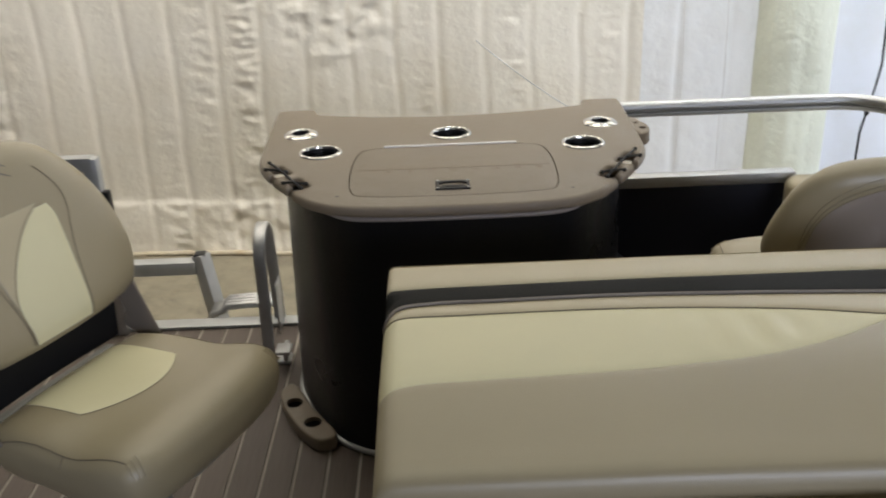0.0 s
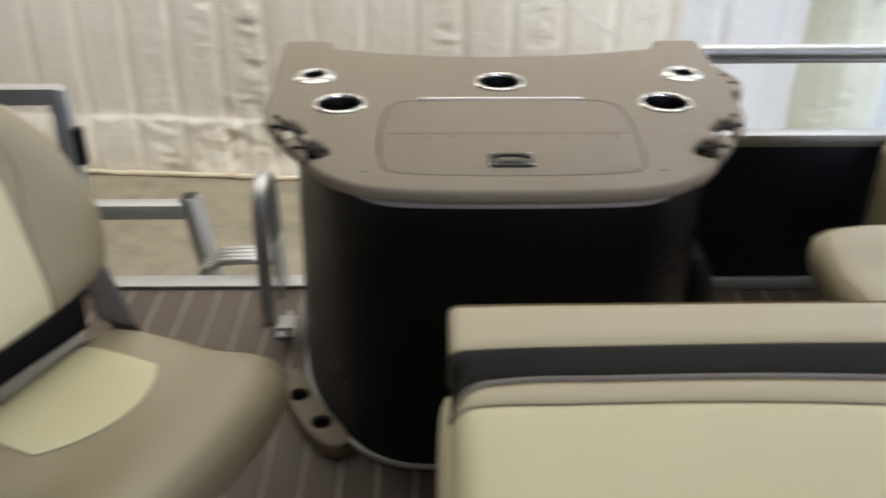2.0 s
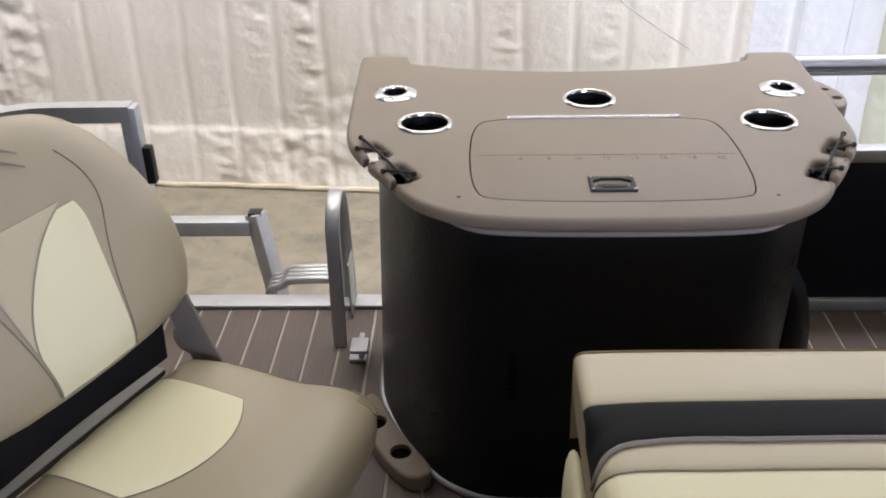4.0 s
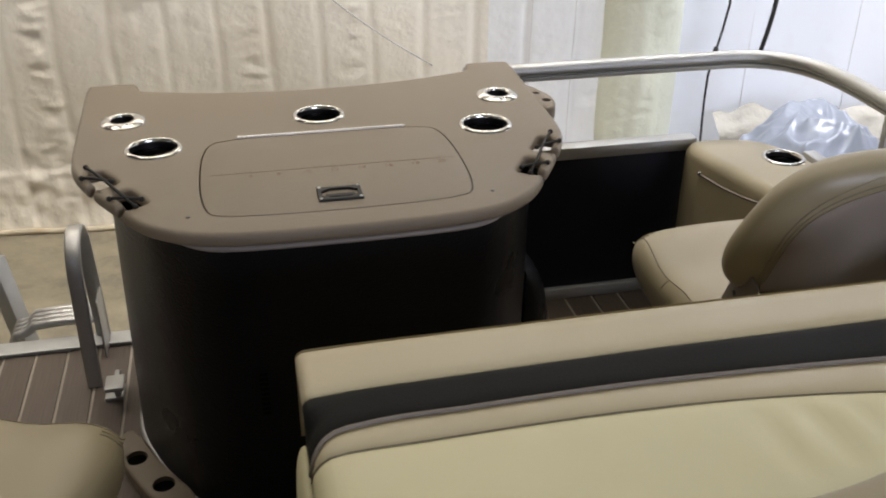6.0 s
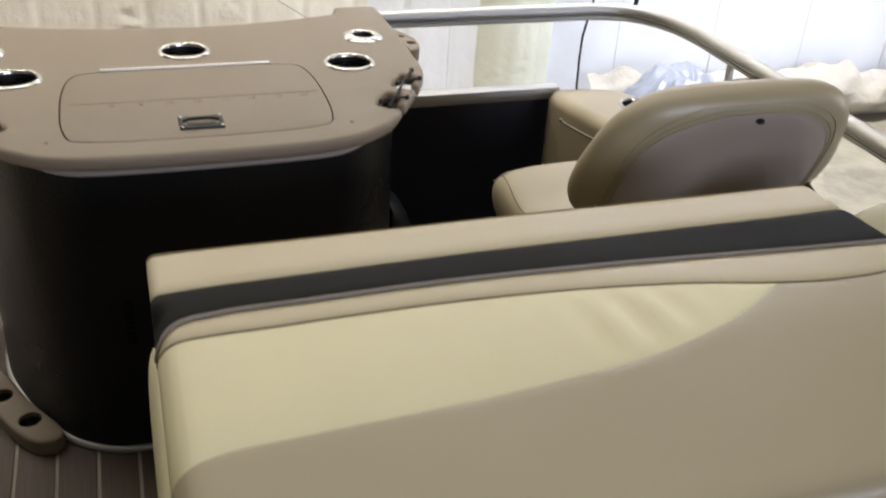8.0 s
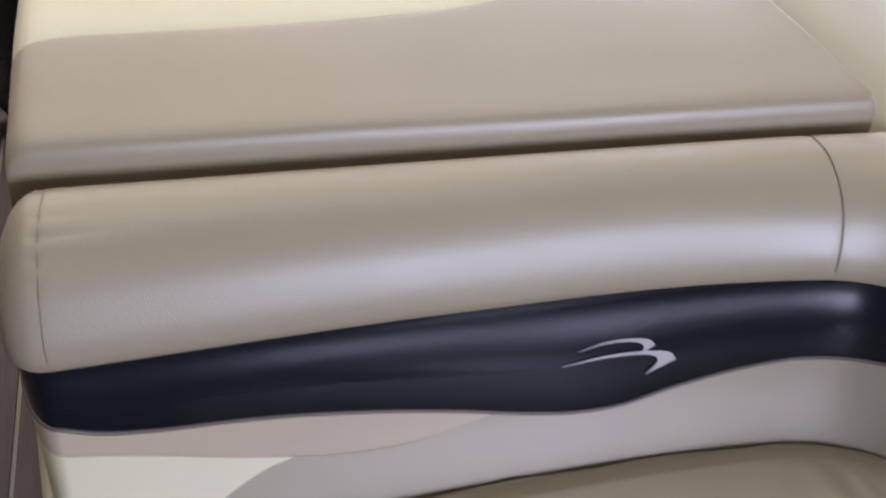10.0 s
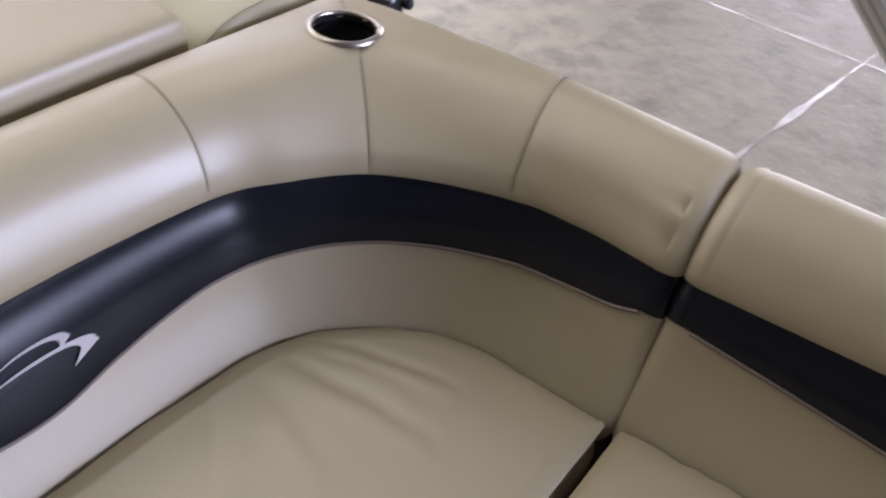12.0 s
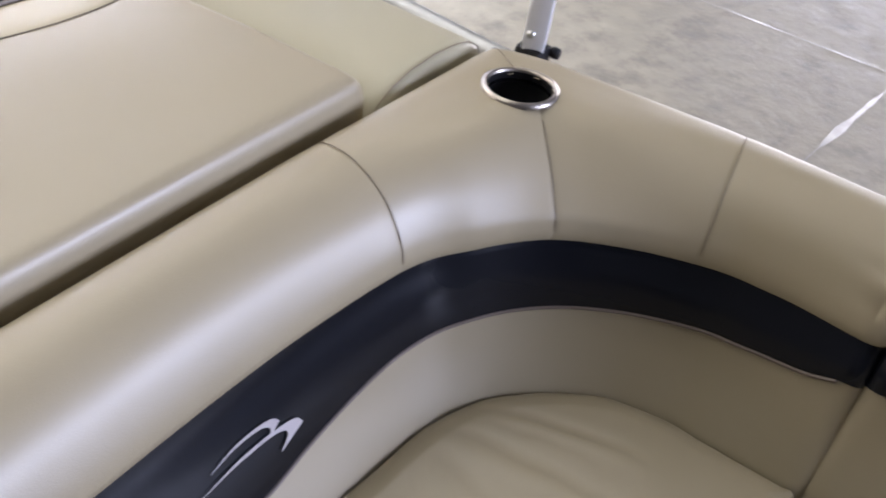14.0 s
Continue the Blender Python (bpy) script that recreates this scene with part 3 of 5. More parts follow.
def motor_bracket():
    b = thing("stern_tube_frame", "open-ended square aluminium tubes behind the stern", "frame")
    bar("cross_tube", (-1.9, 2.74, 0.055), (-0.93, 2.74, 0.055), 0.05, 0.05, ALU_DULL, b)
    bar("upright", (-0.845, 2.70, -0.30), (-0.912, 2.74, 0.10), 0.05, 0.05, ALU_DULL, b)
    # Dark cap on the solid bar paints the shade inside the open tube.
    box("mouth_shade", (-0.932, 2.721, 0.094), (-0.892, 2.761, 0.1062), CUP_DARK, b, "dark cap painting the shade in the open tube mouth", bevel=0.001)
    return b


motor_bracket()
small = thing("stern_cleat", "small grey aluminium bracket on the deck", "bracket")
box("foot", (-0.555, 2.10, 0.0), (-0.51, 2.16, 0.012), ALU_DULL, small)
box("upright", (-0.53, 2.10, 0.012), (-0.515, 2.16, 0.055), ALU_DULL, small)
box("cap", (-0.545, 2.06, 0.055), (-0.50, 2.12, 0.067), ALU_DULL, small)


# ---- livewell station ----
def cup_holder(name, centre, parent, r_out=0.056, depth=0.085, ring_mat=None, tilt=(0, 0), inner=0.80, proud=1.0):
    x, y, z = centre
    ri = r_out * inner
    ring = lathe(name, [(ri, -0.004), (ri, 0.002 * proud), (ri + 0.003, 0.005 * proud), (r_out - 0.004, 0.004 * proud), (r_out, 0.0), (r_out, -0.006)], centre, ring_mat or CHROME, parent, "polished steel rim", tilt=tilt)
    lathe("cup", [(ri, -0.003), (ri, -0.02), (ri * 0.97, -depth), (0.001, -depth)], centre, CUP_DARK, ring, "black cup lining", tilt=tilt)
    lathe("band", [(ri - 0.0008, -0.012), (ri - 0.0015, -0.017)], centre, STEEL_CUP, ring, tilt=tilt)
    return ring


def livewell():
    top = thing("livewell_station", "taupe moulded fishing livewell station with gloss black body on the deck", "livewell")
    Z = 0.74
    # counter outline, counter-clockwise from the front
    half = [(0.0, 1.472), (0.12, 1.473), (0.20, 1.480), (0.265, 1.496), (0.315, 1.530), (0.340, 1.555)]
    notch = []
    e0, e1 = Vector((0.352, 1.572)), Vector((0.462, 1.760))
    t_ = (e1 - e0).normalized()
    n_in = Vector((-t_.y, t_.x))
    for q in (0.047, 0.158):
        for a_, d_ in ((-0.014, 0.0), (-0.011, 0.004), (-0.009, 0.046), (-0.002, 0.054), (0.060, 0.054), (0.068, 0.047), (0.066, 0.025), (0.058, 0.020), (0.019, 0.020), (0.013, 0.014), (0.012, 0.003), (0.016, 0.0)):
            notch.append(tuple(e0 + t_ * (q + a_) + n_in * d_))
    rest = [(0.468, 1.785), (0.480, 1.84), (0.484, 1.93), (0.490, 2.08), (0.494, 2.20), (0.496, 2.285), (0.487, 2.297), (0.395, 2.297), (0.385, 2.290), (0.376, 2.243), (0.36, 2.233), (0.24, 2.200), (0.12, 2.183), (0.0, 2.177)]
    right = half + notch + rest
    outline = right + [(-x, y) for x, y in reversed(right[1:-1])]
    outline = smooth_loop(outline, 1)
    cups = [(-0.33, 1.875), (0.33, 1.876), (0.0, 2.0)]
    rods = [(-0.399, 2.036), (0.401, 2.044)]
    holes = [circle(x, y, 0.050, 28) for x, y in cups] + [circle(x, y, 0.024, 20) for x, y in rods]
    lid_out = smooth_loop([(-0.20, 1.535), (0.20, 1.535), (0.240, 1.58), (0.240, 1.86), (0.19, 1.90), (-0.19, 1.90), (-0.242, 1.86), (-0.242, 1.58)], 3)
    holes.append(offset_loop(lid_out, -0.0012)[::-1])
    counter = slab("counter", outline, Z - 0.026, Z, MOULDED, top, holes=holes, bevel=0.010)
    # lid, flush in its recess
    lid = slab("lid", offset_loop(lid_out, 0.001), Z - 0.02, Z + 0.0006, MOULDED, top, bevel=0.002, steps=2)
    slab("groove", offset_loop(lid_out, -0.004), Z - 0.03, Z - 0.021, CUP_DARK, top, "dark lid gap", bevel=0.001, steps=1)
    # piano hinge with rounded knuckles
    rows = []
    for i in range(157):
        r = 0.0042 if i % 4 in (0, 1, 2) else 0.0024
        rows.append([(lerp(-0.17, 0.165, i / 156), 1.899 + r * math.cos(a), Z + 0.0010 + r * math.sin(a)) for a in np.linspace(0, 2 * math.pi, 9)])
    part("hinge", *grid(rows), HINGE, top, "bright piano hinge")
    for sx in (-1, 1):
        lathe("screw_plug", [(0, 0.0008), (0.0035, 0.0006), (0.0042, 0)], (sx * 0.26, 1.556, Z), CUP_DARK, top, n=10)
    # latch
    lo = smooth_loop([(-0.042, 1.568), (0.035, 1.568), (0.035, 1.622), (-0.042, 1.622)], 0)
    latch = slab("latch", lo, Z - 0.004, Z + 0.005, BLACK_PLASTIC, top, "black recessed slam latch", bevel=0.003, holes=[smooth_loop([(-0.035, 1.576), (0.028, 1.576), (0.028, 1.613), (-0.035, 1.613)], 1)[::-1]])
    box("latch_floor", (-0.036, 1.574, Z - 0.010), (0.029, 1.616, Z - 0.004), BLACK_PLASTIC, latch, bevel=0.001)
    bar("pull", (-0.029, 1.586, Z - 0.001), (0.022, 1.586, Z - 0.001), 0.012, 0.012, BLACK_PLASTIC, latch, bevel=0.001)
    for sx, sy in ((-0.038, 1.572), (0.031, 1.572), (-0.038, 1.618), (0.031, 1.618)):
        lathe("screw", [(0, 0.002), (0.0025, 0.0015), (0.003, 0)], (sx, sy, Z + 0.005), BOLT, latch, n=8)
    # printed ruler: line, ticks, figures
    box("ruler_line", (-0.225, 1.7195, Z + 0.0004), (0.228, 1.7203, Z + 0.0010), RULER_INK, lid, bevel=0)
    for k in range(4, 22):
        x = -0.051 + (k - 10) * 0.0252
        box("ruler_tick", (x - 0.0003, 1.720, Z + 0.0004), (x + 0.0003, 1.728 if k % 2 else 1.733, Z + 0.001), RULER_INK, lid, bevel=0)
    for k in range(6, 22, 2):
        text_mark("ruler_figure", str(k), (-0.051 + (k - 10) * 0.0252, 1.699, Z + 0.0006), 0.017, RULER_INK, lid)
    for x, y in cups:
        cup_holder("cup_holder", (x, y, Z), top)
    for (x, y), tl in zip(rods, (-1, 1)):
        ring = lathe("rod_holder", [(0.023, -0.006), (0.023, 0.006), (0.026, 0.009), (0.032, 0.008), (0.044, 0.004), (0.047, 0.0), (0.047, -0.003)], (x, y, Z), CHROME, top, "polished flush rod holder", tilt=(0.05, 0.03 * tl))
        lathe("tube", [(0.023, 0.004), (0.022, -0.08), (0.001, -0.081)], (x, y, Z), CUP_DARK, ring, tilt=(0.05, 0.03 * tl))
        for a in (0.5, 2.6, 4.7):
            lathe("screw", [(0, 0.003), (0.003, 0.002), (0.004, 0)], (x + 0.037 * math.cos(a), y + 0.037 * math.sin(a), Z + 0.005), BOLT, ring, n=8)
    # tool lobe beside the starboard corner
    lobe = smooth_loop([(0.49, 1.98), (0.515, 1.985), (0.532, 2.02), (0.534, 2.07), (0.522, 2.10), (0.515, 2.13), (0.49, 2.15)], 1)
    slab("tool_holder", lobe, Z - 0.05, Z - 0.015, MOULDED, top, holes=[circle(0.514, 2.035, 0.011, 12), circle(0.505, 2.085, 0.008, 12)], bevel=0.005)
    # shock cords across the rod notches
    for s in (-1, 1):
        for cord in ([(0.346, 1.612, 0.003), (0.372, 1.660, 0.0045), (0.398, 1.712, 0.005), (0.424, 1.762, 0.004), (0.446, 1.802, 0.003)], [(0.338, 1.640, 0.003), (0.366, 1.644, 0.006), (0.392, 1.652, 0.003)], [(0.395, 1.728, 0.003), (0.424, 1.738, 0.006), (0.448, 1.752, 0.003)]):
            cord = [(s * x, y, Z + z) for x, y, z in cord]
            c = tube("shock_cord", cord, 0.0028, RUBBER, top, "black shock cord over the rod notches", n=8)
            for p in (cord[0], cord[-1]):
                lathe("knot", [(0, 0.0045), (0.004, 0.003), (0.0052, 0), (0.004, -0.004), (0, -0.005)], p, RUBBER, c, n=10)
    # white liner lip below the counter front
    lip = smooth_loop([(-0.31, 1.58), (-0.26, 1.502), (-0.18, 1.478), (0.18, 1.478), (0.26, 1.502), (0.31, 1.58), (0.2, 1.7), (-0.2, 1.7)], 2)
    slab("liner_lip", lip, Z - 0.037, Z - 0.0265, WHITE_LINER, top, "pale liner flange", bevel=0.006)
    # black body, slightly tapered
    base = [(0.0, 1.615), (0.15, 1.612), (0.21, 1.618), (0.255, 1.635), (0.32, 1.68), (0.395, 1.80), (0.445, 1.92), (0.46, 2.0), (0.46, 2.2), (0.46, 2.25), (0.0, 2.25)]
    high = [(0.0, 1.545), (0.15, 1.545), (0.22, 1.55), (0.275, 1.572), (0.335, 1.63), (0.385, 1.73), (0.415, 1.82), (0.43, 1.93), (0.44, 2.10), (0.44, 2.2), (0.0, 2.15)]
    rows = []
    for t in np.linspace(0, 1, 13):
        half_ = [(lerp(a[0], b[0], t), lerp(a[1], b[1], t)) for a, b in zip(base, high)]
        loop = smooth_loop(half_ + [(-x, y) for x, y in reversed(half_[1:-1])], 2)
        rows.append([(x, y, 0.012 + t * (Z - 0.06)) for x, y in loop] + [(*loop[0], 0.012 + t * (Z - 0.06))])
    v, f = grid(rows)
    part("body", v, f, GLOSS_BLACK, top, "gloss black wrapped body")
    rim = [(x, y) for x, y, z in rows[0][:-1]]
    tube("base_trim", [(x, y, 0.008) for x, y in rim], 0.009, ALU_DULL, top, "dull metal base trim", n=8, closed=True)
    # rod butt feet on the deck
    for s in (-1, 1):
        foot = [(0.315, 1.668), (0.352, 1.640), (0.385, 1.648), (0.430, 1.700), (0.475, 1.785), (0.503, 1.86), (0.505, 1.90), (0.48, 1.935), (0.455, 1.91), (0.40, 1.79)]
        foot = [(s * x, y) for x, y in foot]
        if s < 0:
            foot = foot[::-1]
        slab("rod_foot", smooth_loop(foot, 2), 0.0, 0.042, MOULDED, top, holes=[circle(s * 0.396, 1.724, 0.024, 20), circle(s * 0.458, 1.822, 0.024, 20)], bevel=0.008)
        for x, y in ((0.396, 1.724), (0.458, 1.822)):
            lathe("socket", [(0.024, 0.030), (0.022, 0.004), (0.001, 0.003)], (s * x, y, 0), CUP_DARK, top, n=20)
    # rounded black shroud low on the starboard side
    rows = []
    for i in range(13):
        t = i / 12
        r = 0.09 * (1 - t ** 3) ** 0.5 + 0.012
        rows.append([(0.44 + r * math.cos(a), 2.02 + 0.13 * math.sin(a), 0.012 + 0.34 * t) for a in np.linspace(-math.pi / 2, math.pi / 2, 15)])
    v, f = grid(rows)
    part("shroud", v, f, GLOSS_BLACK, top)
    # vertical rows of small stamped marks on the body, too worn to read
    for s, n_ in ((-1, 9), (1, 5)):
        for k in range(n_):
            z = 0.40 - 0.012 * k
            t = z / (Z - 0.06)
            y = lerp(1.612, 1.545, t) - 0.003
            box("mark", (s * 0.165 - 0.008, y - 0.001, z - 0.003), (s * 0.165 + 0.008, y + 0.001, z + 0.003), CHARCOAL, top, bevel=0)
    return top


livewell()


# ---- fishing chairs ----
def outline_cushion(name, outline, thick, mat, frame_m, parent, label="", power=5.0, back=0.8, rings=12, sag=None):
    """A stuffed pad: closed outline in its own plane, crowned on both faces. Returns the object and its front height function."""
    cx = sum(p[0] for p in outline) / len(outline)
    cy = sum(p[1] for p in outline) / len(outline)

    def height(r):
        return thick * max(0.0, 1 - r ** power) ** 0.5

    verts, faces = [], []
    n = len(outline)
    levels = [(math.sin(math.pi / 2 * k / rings), 1) for k in range(1, rings + 1)] + [(math.sin(math.pi / 2 * k / rings), -1) for k in range(rings - 1, 0, -1)]
    verts.append(frame_m @ Vector((cx, cy, thick)))
    for r, s in levels:
        for x, y in outline:
            px, py = cx + (x - cx) * r, cy + (y - cy) * r
            verts.append(frame_m @ Vector((px, py, s * height(r) * (1 if s > 0 else back) + (sag(px, py) if sag else 0))))
    verts.append(frame_m @ Vector((cx, cy, -thick * back)))
    for k in range(n):
        faces.append((0, 1 + (k + 1) % n, 1 + k))
    for i in range(len(levels) - 1):
        for k in range(n):
            a, b = 1 + i * n + k, 1 + i * n + (k + 1) % n
            faces.append((a, b, b + n, a + n))
    last = len(verts) - 1
    for k in range(n):
        faces.append((last, last - n + k, last - n + (k + 1) % n))
    ob = part(name, verts, faces, mat, parent, label)

    polar = sorted((math.atan2(py - cy, px - cx), math.hypot(px - cx, py - cy)) for px, py in outline)
    angs = np.array([polar[-1][0] - 2 * math.pi] + [p[0] for p in polar] + [polar[0][0] + 2 * math.pi])
    rads = np.array([polar[-1][1]] + [p[1] for p in polar] + [polar[0][1]])

    def surface(x, y, side=1, lift=0.0):
        rr = float(np.interp(math.atan2(y - cy, x - cx), angs, rads))
        r = min(0.995, math.hypot(x - cx, y - cy) / rr)
        h = height(r) * (1 if side > 0 else back)
        return frame_m @ Vector((x, y, side * (h + lift) + (sag(x, y) if sag else 0)))

    return ob, surface


def overlay(name, surface, lo, hi, xfun0, xfun1, mat, parent, label="", side=1, n=18, m=14):
    """A sewn panel that follows a cushion's surface between two edge functions."""
    rows = []
    for i in range(n + 1):
        y = lerp(lo, hi, i / n)
        a, b = xfun0(y), xfun1(y)
        row = []
        for j in range(m + 1):
            edge_ = min(i, n - i) / n * 10, min(j, m - j) / m * 10
            rise = 0.0030 * min(1, min(edge_) + 0.35)
            row.append(surface(lerp(a, b, j / m), y, side, rise))
        rows.append(row)
    v, f = grid(rows)
    ob = part(name, v, f, mat, parent, label)
    rim = rows[0] + [r[-1] for r in rows[1:-1]] + rows[-1][::-1] + [r[0] for r in rows[1:-1]][::-1]
    tube("stitching", rim, 0.0008, STITCH, ob, n=5, closed=True)
    return ob


def fishing_chair(at, rz, label, wide=1.0, tall=1.0, square=0.0, k=1.0):
    """Folding fishing chair on a pedestal, facing local +x."""
    c = thing("fishing_chair", label, "chair", "fishing chairs at the stern", at, rz)
    drop = at[2]
    # seat: local plane x forward, y sideways
    so = smooth_loop([(px, py * k) for px, py in ((-0.205, -0.18), (-0.19, -0.215), (0.0, -0.226), (0.15, -0.236), (0.205, -0.21), (0.222, -0.10), (0.225, 0.10), (0.205, 0.21), (0.15, 0.236), (0.0, 0.226), (-0.19, 0.215), (-0.205, 0.18))], 2)
    so = [(px * 0.985, py * 0.985) for px, py in so]
    sm = Matrix.Translation((0, 0, 0.415)) @ Matrix.Rotation(radians(-3), 4, "Y")
    # the sides dip behind the front bolster
    sag = lambda x, y: -0.010 * math.exp(-((x - 0.035) / 0.06) ** 2) * min(1, (y / 0.19) ** 2) + 0.004 * math.exp(-((x - 0.15) / 0.05) ** 2)
    seat, sf = outline_cushion("seat", so, 0.050, TAUPE, sm, c, "taupe vinyl seat cushion", power=9.0, back=1.8, rings=16, sag=sag)

    overlay("seat_panel", sf, -0.130, 0.130, lambda y: -0.188, lambda y: 0.046 - 3.4 * (y - 0.012) ** 2, CREAM, seat, "cream centre panel")
    # seams between the top and the boxing, waving a little, with gathers at the front corners
    for sd in (-1, 1):
        tube("side_seam", [sf(t, k * sd * (0.207 + 0.003 * math.sin(t * 24)), 1, 0.0004) for t in np.linspace(-0.18, 0.165, 30)], 0.0012, THREAD, seat, n=5)
        tube("boxing_seam", [sf(0.02, k * sd * q, 1, 0.0004) for q in np.linspace(0.209, 0.2215, 8)], 0.0008, THREAD, seat, n=5)
        for q in (0.0, 0.5, 1.0):
            tube("gather", [sf(0.168 + 0.026 * t + 0.006 * q, k * sd * (0.203 - 0.018 * q + 0.010 * t), 1, 0.0008) for t in np.linspace(0, 1, 6)], 0.0016, TAUPE, seat, n=6)
    pan = slab("seat_pan", smooth_loop([(-0.19, -0.18), (0.17, -0.19), (0.17, 0.19), (-0.19, 0.18)], 2), 0.315, 0.332, ALU_DULL, c, bevel=0.006)
    # back
    bo = smooth_loop([(px * wide, py * tall) for px, py in ((-0.195, 0.0), (0.195, 0.0), (0.245, 0.06), (0.258, 0.13), (0.244, 0.22), (0.20 + 0.022 * square, 0.305), (0.13 + 0.03 * square, 0.37), (0.0, 0.388 - 0.012 * square), (-0.13 - 0.03 * square, 0.37), (-0.20 - 0.022 * square, 0.305), (-0.244, 0.22), (-0.258, 0.13), (-0.245, 0.06))], 2)
    lean = Matrix.Translation((-0.185, 0, 0.535)) @ Matrix(((0, -0.40, 0.917, 0), (1, 0, 0, 0), (0, 0.917, 0.40, 0), (0, 0, 0, 1)))
    back, bf = outline_cushion("backrest", bo, 0.045, TAUPE, lean, c, "taupe vinyl backrest", power=8.0, back=0.9)
    # cream centre with an arched upper edge, a beige crescent above it
    right = lambda w: 0.074 + 0.13 * w / tall - 9.0 * max(0, w / tall - 0.2) ** 2
    arch = lambda w: -right(w) + 0.16 * (max(0, w / tall - 0.07) / 0.175) ** 1.6
    overlay("back_panel", bf, 0.012, 0.238 * tall, lambda w: min(arch(w), right(w) - 0.012), right, CREAM, back, "cream centre panel")
    overlay("back_crescent", bf, 0.085 * tall, 0.246 * tall, lambda w: -right(w) - 0.001, lambda w: min(arch(w), right(w) - 0.012) - 0.003, BEIGE, back, "beige crescent panel")
    for sd in (-1, 1):
        tube("bolster_seam", [bf(sd * (right(w) + 0.004 + 0.05 * (w / tall / 0.25) ** 3), w, 1, 0.0006) for w in np.linspace(0.015, 0.31 * tall, 24)], 0.0010, THREAD, back, n=5)
    top_w = 0.378 * tall - 0.031
    rear = lambda w, off=0.0: wide * (0.192 + off) * max(0, 1 - (w / (top_w * 1.012 + off)) ** 6) ** 0.5
    overlay("rear_panel", bf, 0.02, top_w, lambda w: -rear(w), lambda w: rear(w), REAR_VINYL, back, "smooth grey-taupe rear panel", side=-1, n=26, m=26)
    lathe("stud", [(0, 0.005), (0.006, 0.004), (0.009, 0), (0.006, -0.004), (0, -0.005)], bf(-0.015, 0.283, -1, 0.004), BLACK_PLASTIC, back, n=12)
    for off in (0.005, 0.011):
        ws = np.linspace(0.03, top_w * 1.011, 30)
        ring = [bf(-rear(w, off), w + off, -1, 0.0008) for w in ws] + [bf(rear(w, off), w + off, -1, 0.0008) for w in ws[::-1]]
        tube("rear_stitching", ring, 0.0010, STITCH, back, n=5)
    # plain two-stroke emblem
    for k, dy in enumerate((0.0, -0.022)):
        rows = []
        for i in range(13):
            t = i / 12
            yy = 0.045 - 0.09 * t
            w0 = 0.325 * tall + dy + 0.022 * math.sin(t * math.pi * 0.75)
            rows.append([bf(yy, w0, 1, 0.0036), bf(yy, w0 + 0.003 + 0.010 * t, 1, 0.0036)])
        part("emblem_stroke", *grid(rows), GREY_THREAD, back, "grey embroidered stroke")
    # hinge plates, cross bar and dark shell below the back
    for s in (-1, 1):
        plate = bar("hinge_plate", (-0.162, s * 0.214 * wide, 0.415), (-0.244, s * 0.214 * wide, 0.60), 0.006, 0.070, HINGE_TAUPE, c, "taupe painted hinge plate")
        lathe("hinge_cap", [(0, 0.0), (0.026, 0.0), (0.030, 0.004), (0.025, 0.012), (0, 0.013)], (-0.212, s * 0.212 * wide, 0.455), HINGE_TAUPE, c, n=18, tilt=(-s * math.pi / 2, 0))
        # near-black discs paint the dark inside of uncut bolt holes
        for q in (0.55, 0.68, 0.81):
            lathe("bolt_hole_shade", [(0, 0.0012), (0.005, 0.001), (0.006, 0)], (lerp(-0.162, -0.244, q) + 0.012, s * (0.214 * wide + 0.0032), lerp(0.415, 0.60, q)), CUP_DARK, plate, n=10, tilt=(-s * math.pi / 2, 0))
    # Bar's dark grey stands for the shade below the backrest.
    bar("cross_bar", (-0.268, -0.21, 0.384), (-0.268, 0.21, 0.384), 0.030, 0.014, SHADED_METAL, c, "flat aluminium cross bar, shade put into its grey")
    rows = [[(-0.236 + 0.05 * (z - 0.405) - 0.004 * math.cos(s_ * 3), 0.2 * s_, z) for z in (0.43, 0.48, 0.54, 0.59)] for s_ in np.linspace(-1, 1, 13)]
    v, f = grid(rows)
    part("back_shell", v, f, BLACK_PLASTIC, c, "black plastic back shell")
    lathe("bar_knob", [(0, 0.02), (0.010, 0.018), (0.013, 0.01), (0.010, 0), (0, -0.002)], (-0.225, -0.02, 0.372), ALU, c, n=14)
    # pedestal
    lathe("pedestal", [(0.03, 0.325), (0.03, 0.06 - drop), (0.042, 0.04 - drop), (0.042, 0.016 - drop)], (0, 0, 0), ALU_DULL, c, n=20)
    lathe("base_plate", [(0.042, 0.018), (0.13, 0.014), (0.145, 0.006), (0.146, 0.0)], (0, 0, -drop), ALU_DULL, c, n=28)
    bar("swivel_lever", (0.0, -0.06, 0.345), (0.05, -0.24, 0.335), 0.012, 0.008, CHROME, c)
    return c


fishing_chair((-0.664, 1.257, 0), -25, "taupe and cream folding fishing chair turned beside the livewell", wide=1.08, tall=1.10, k=1.08)
fishing_chair((0.906, 1.607, 0.030), 90, "taupe fishing chair with its back to the sun pad", wide=1.10, tall=0.865, square=1.0, k=1.19)


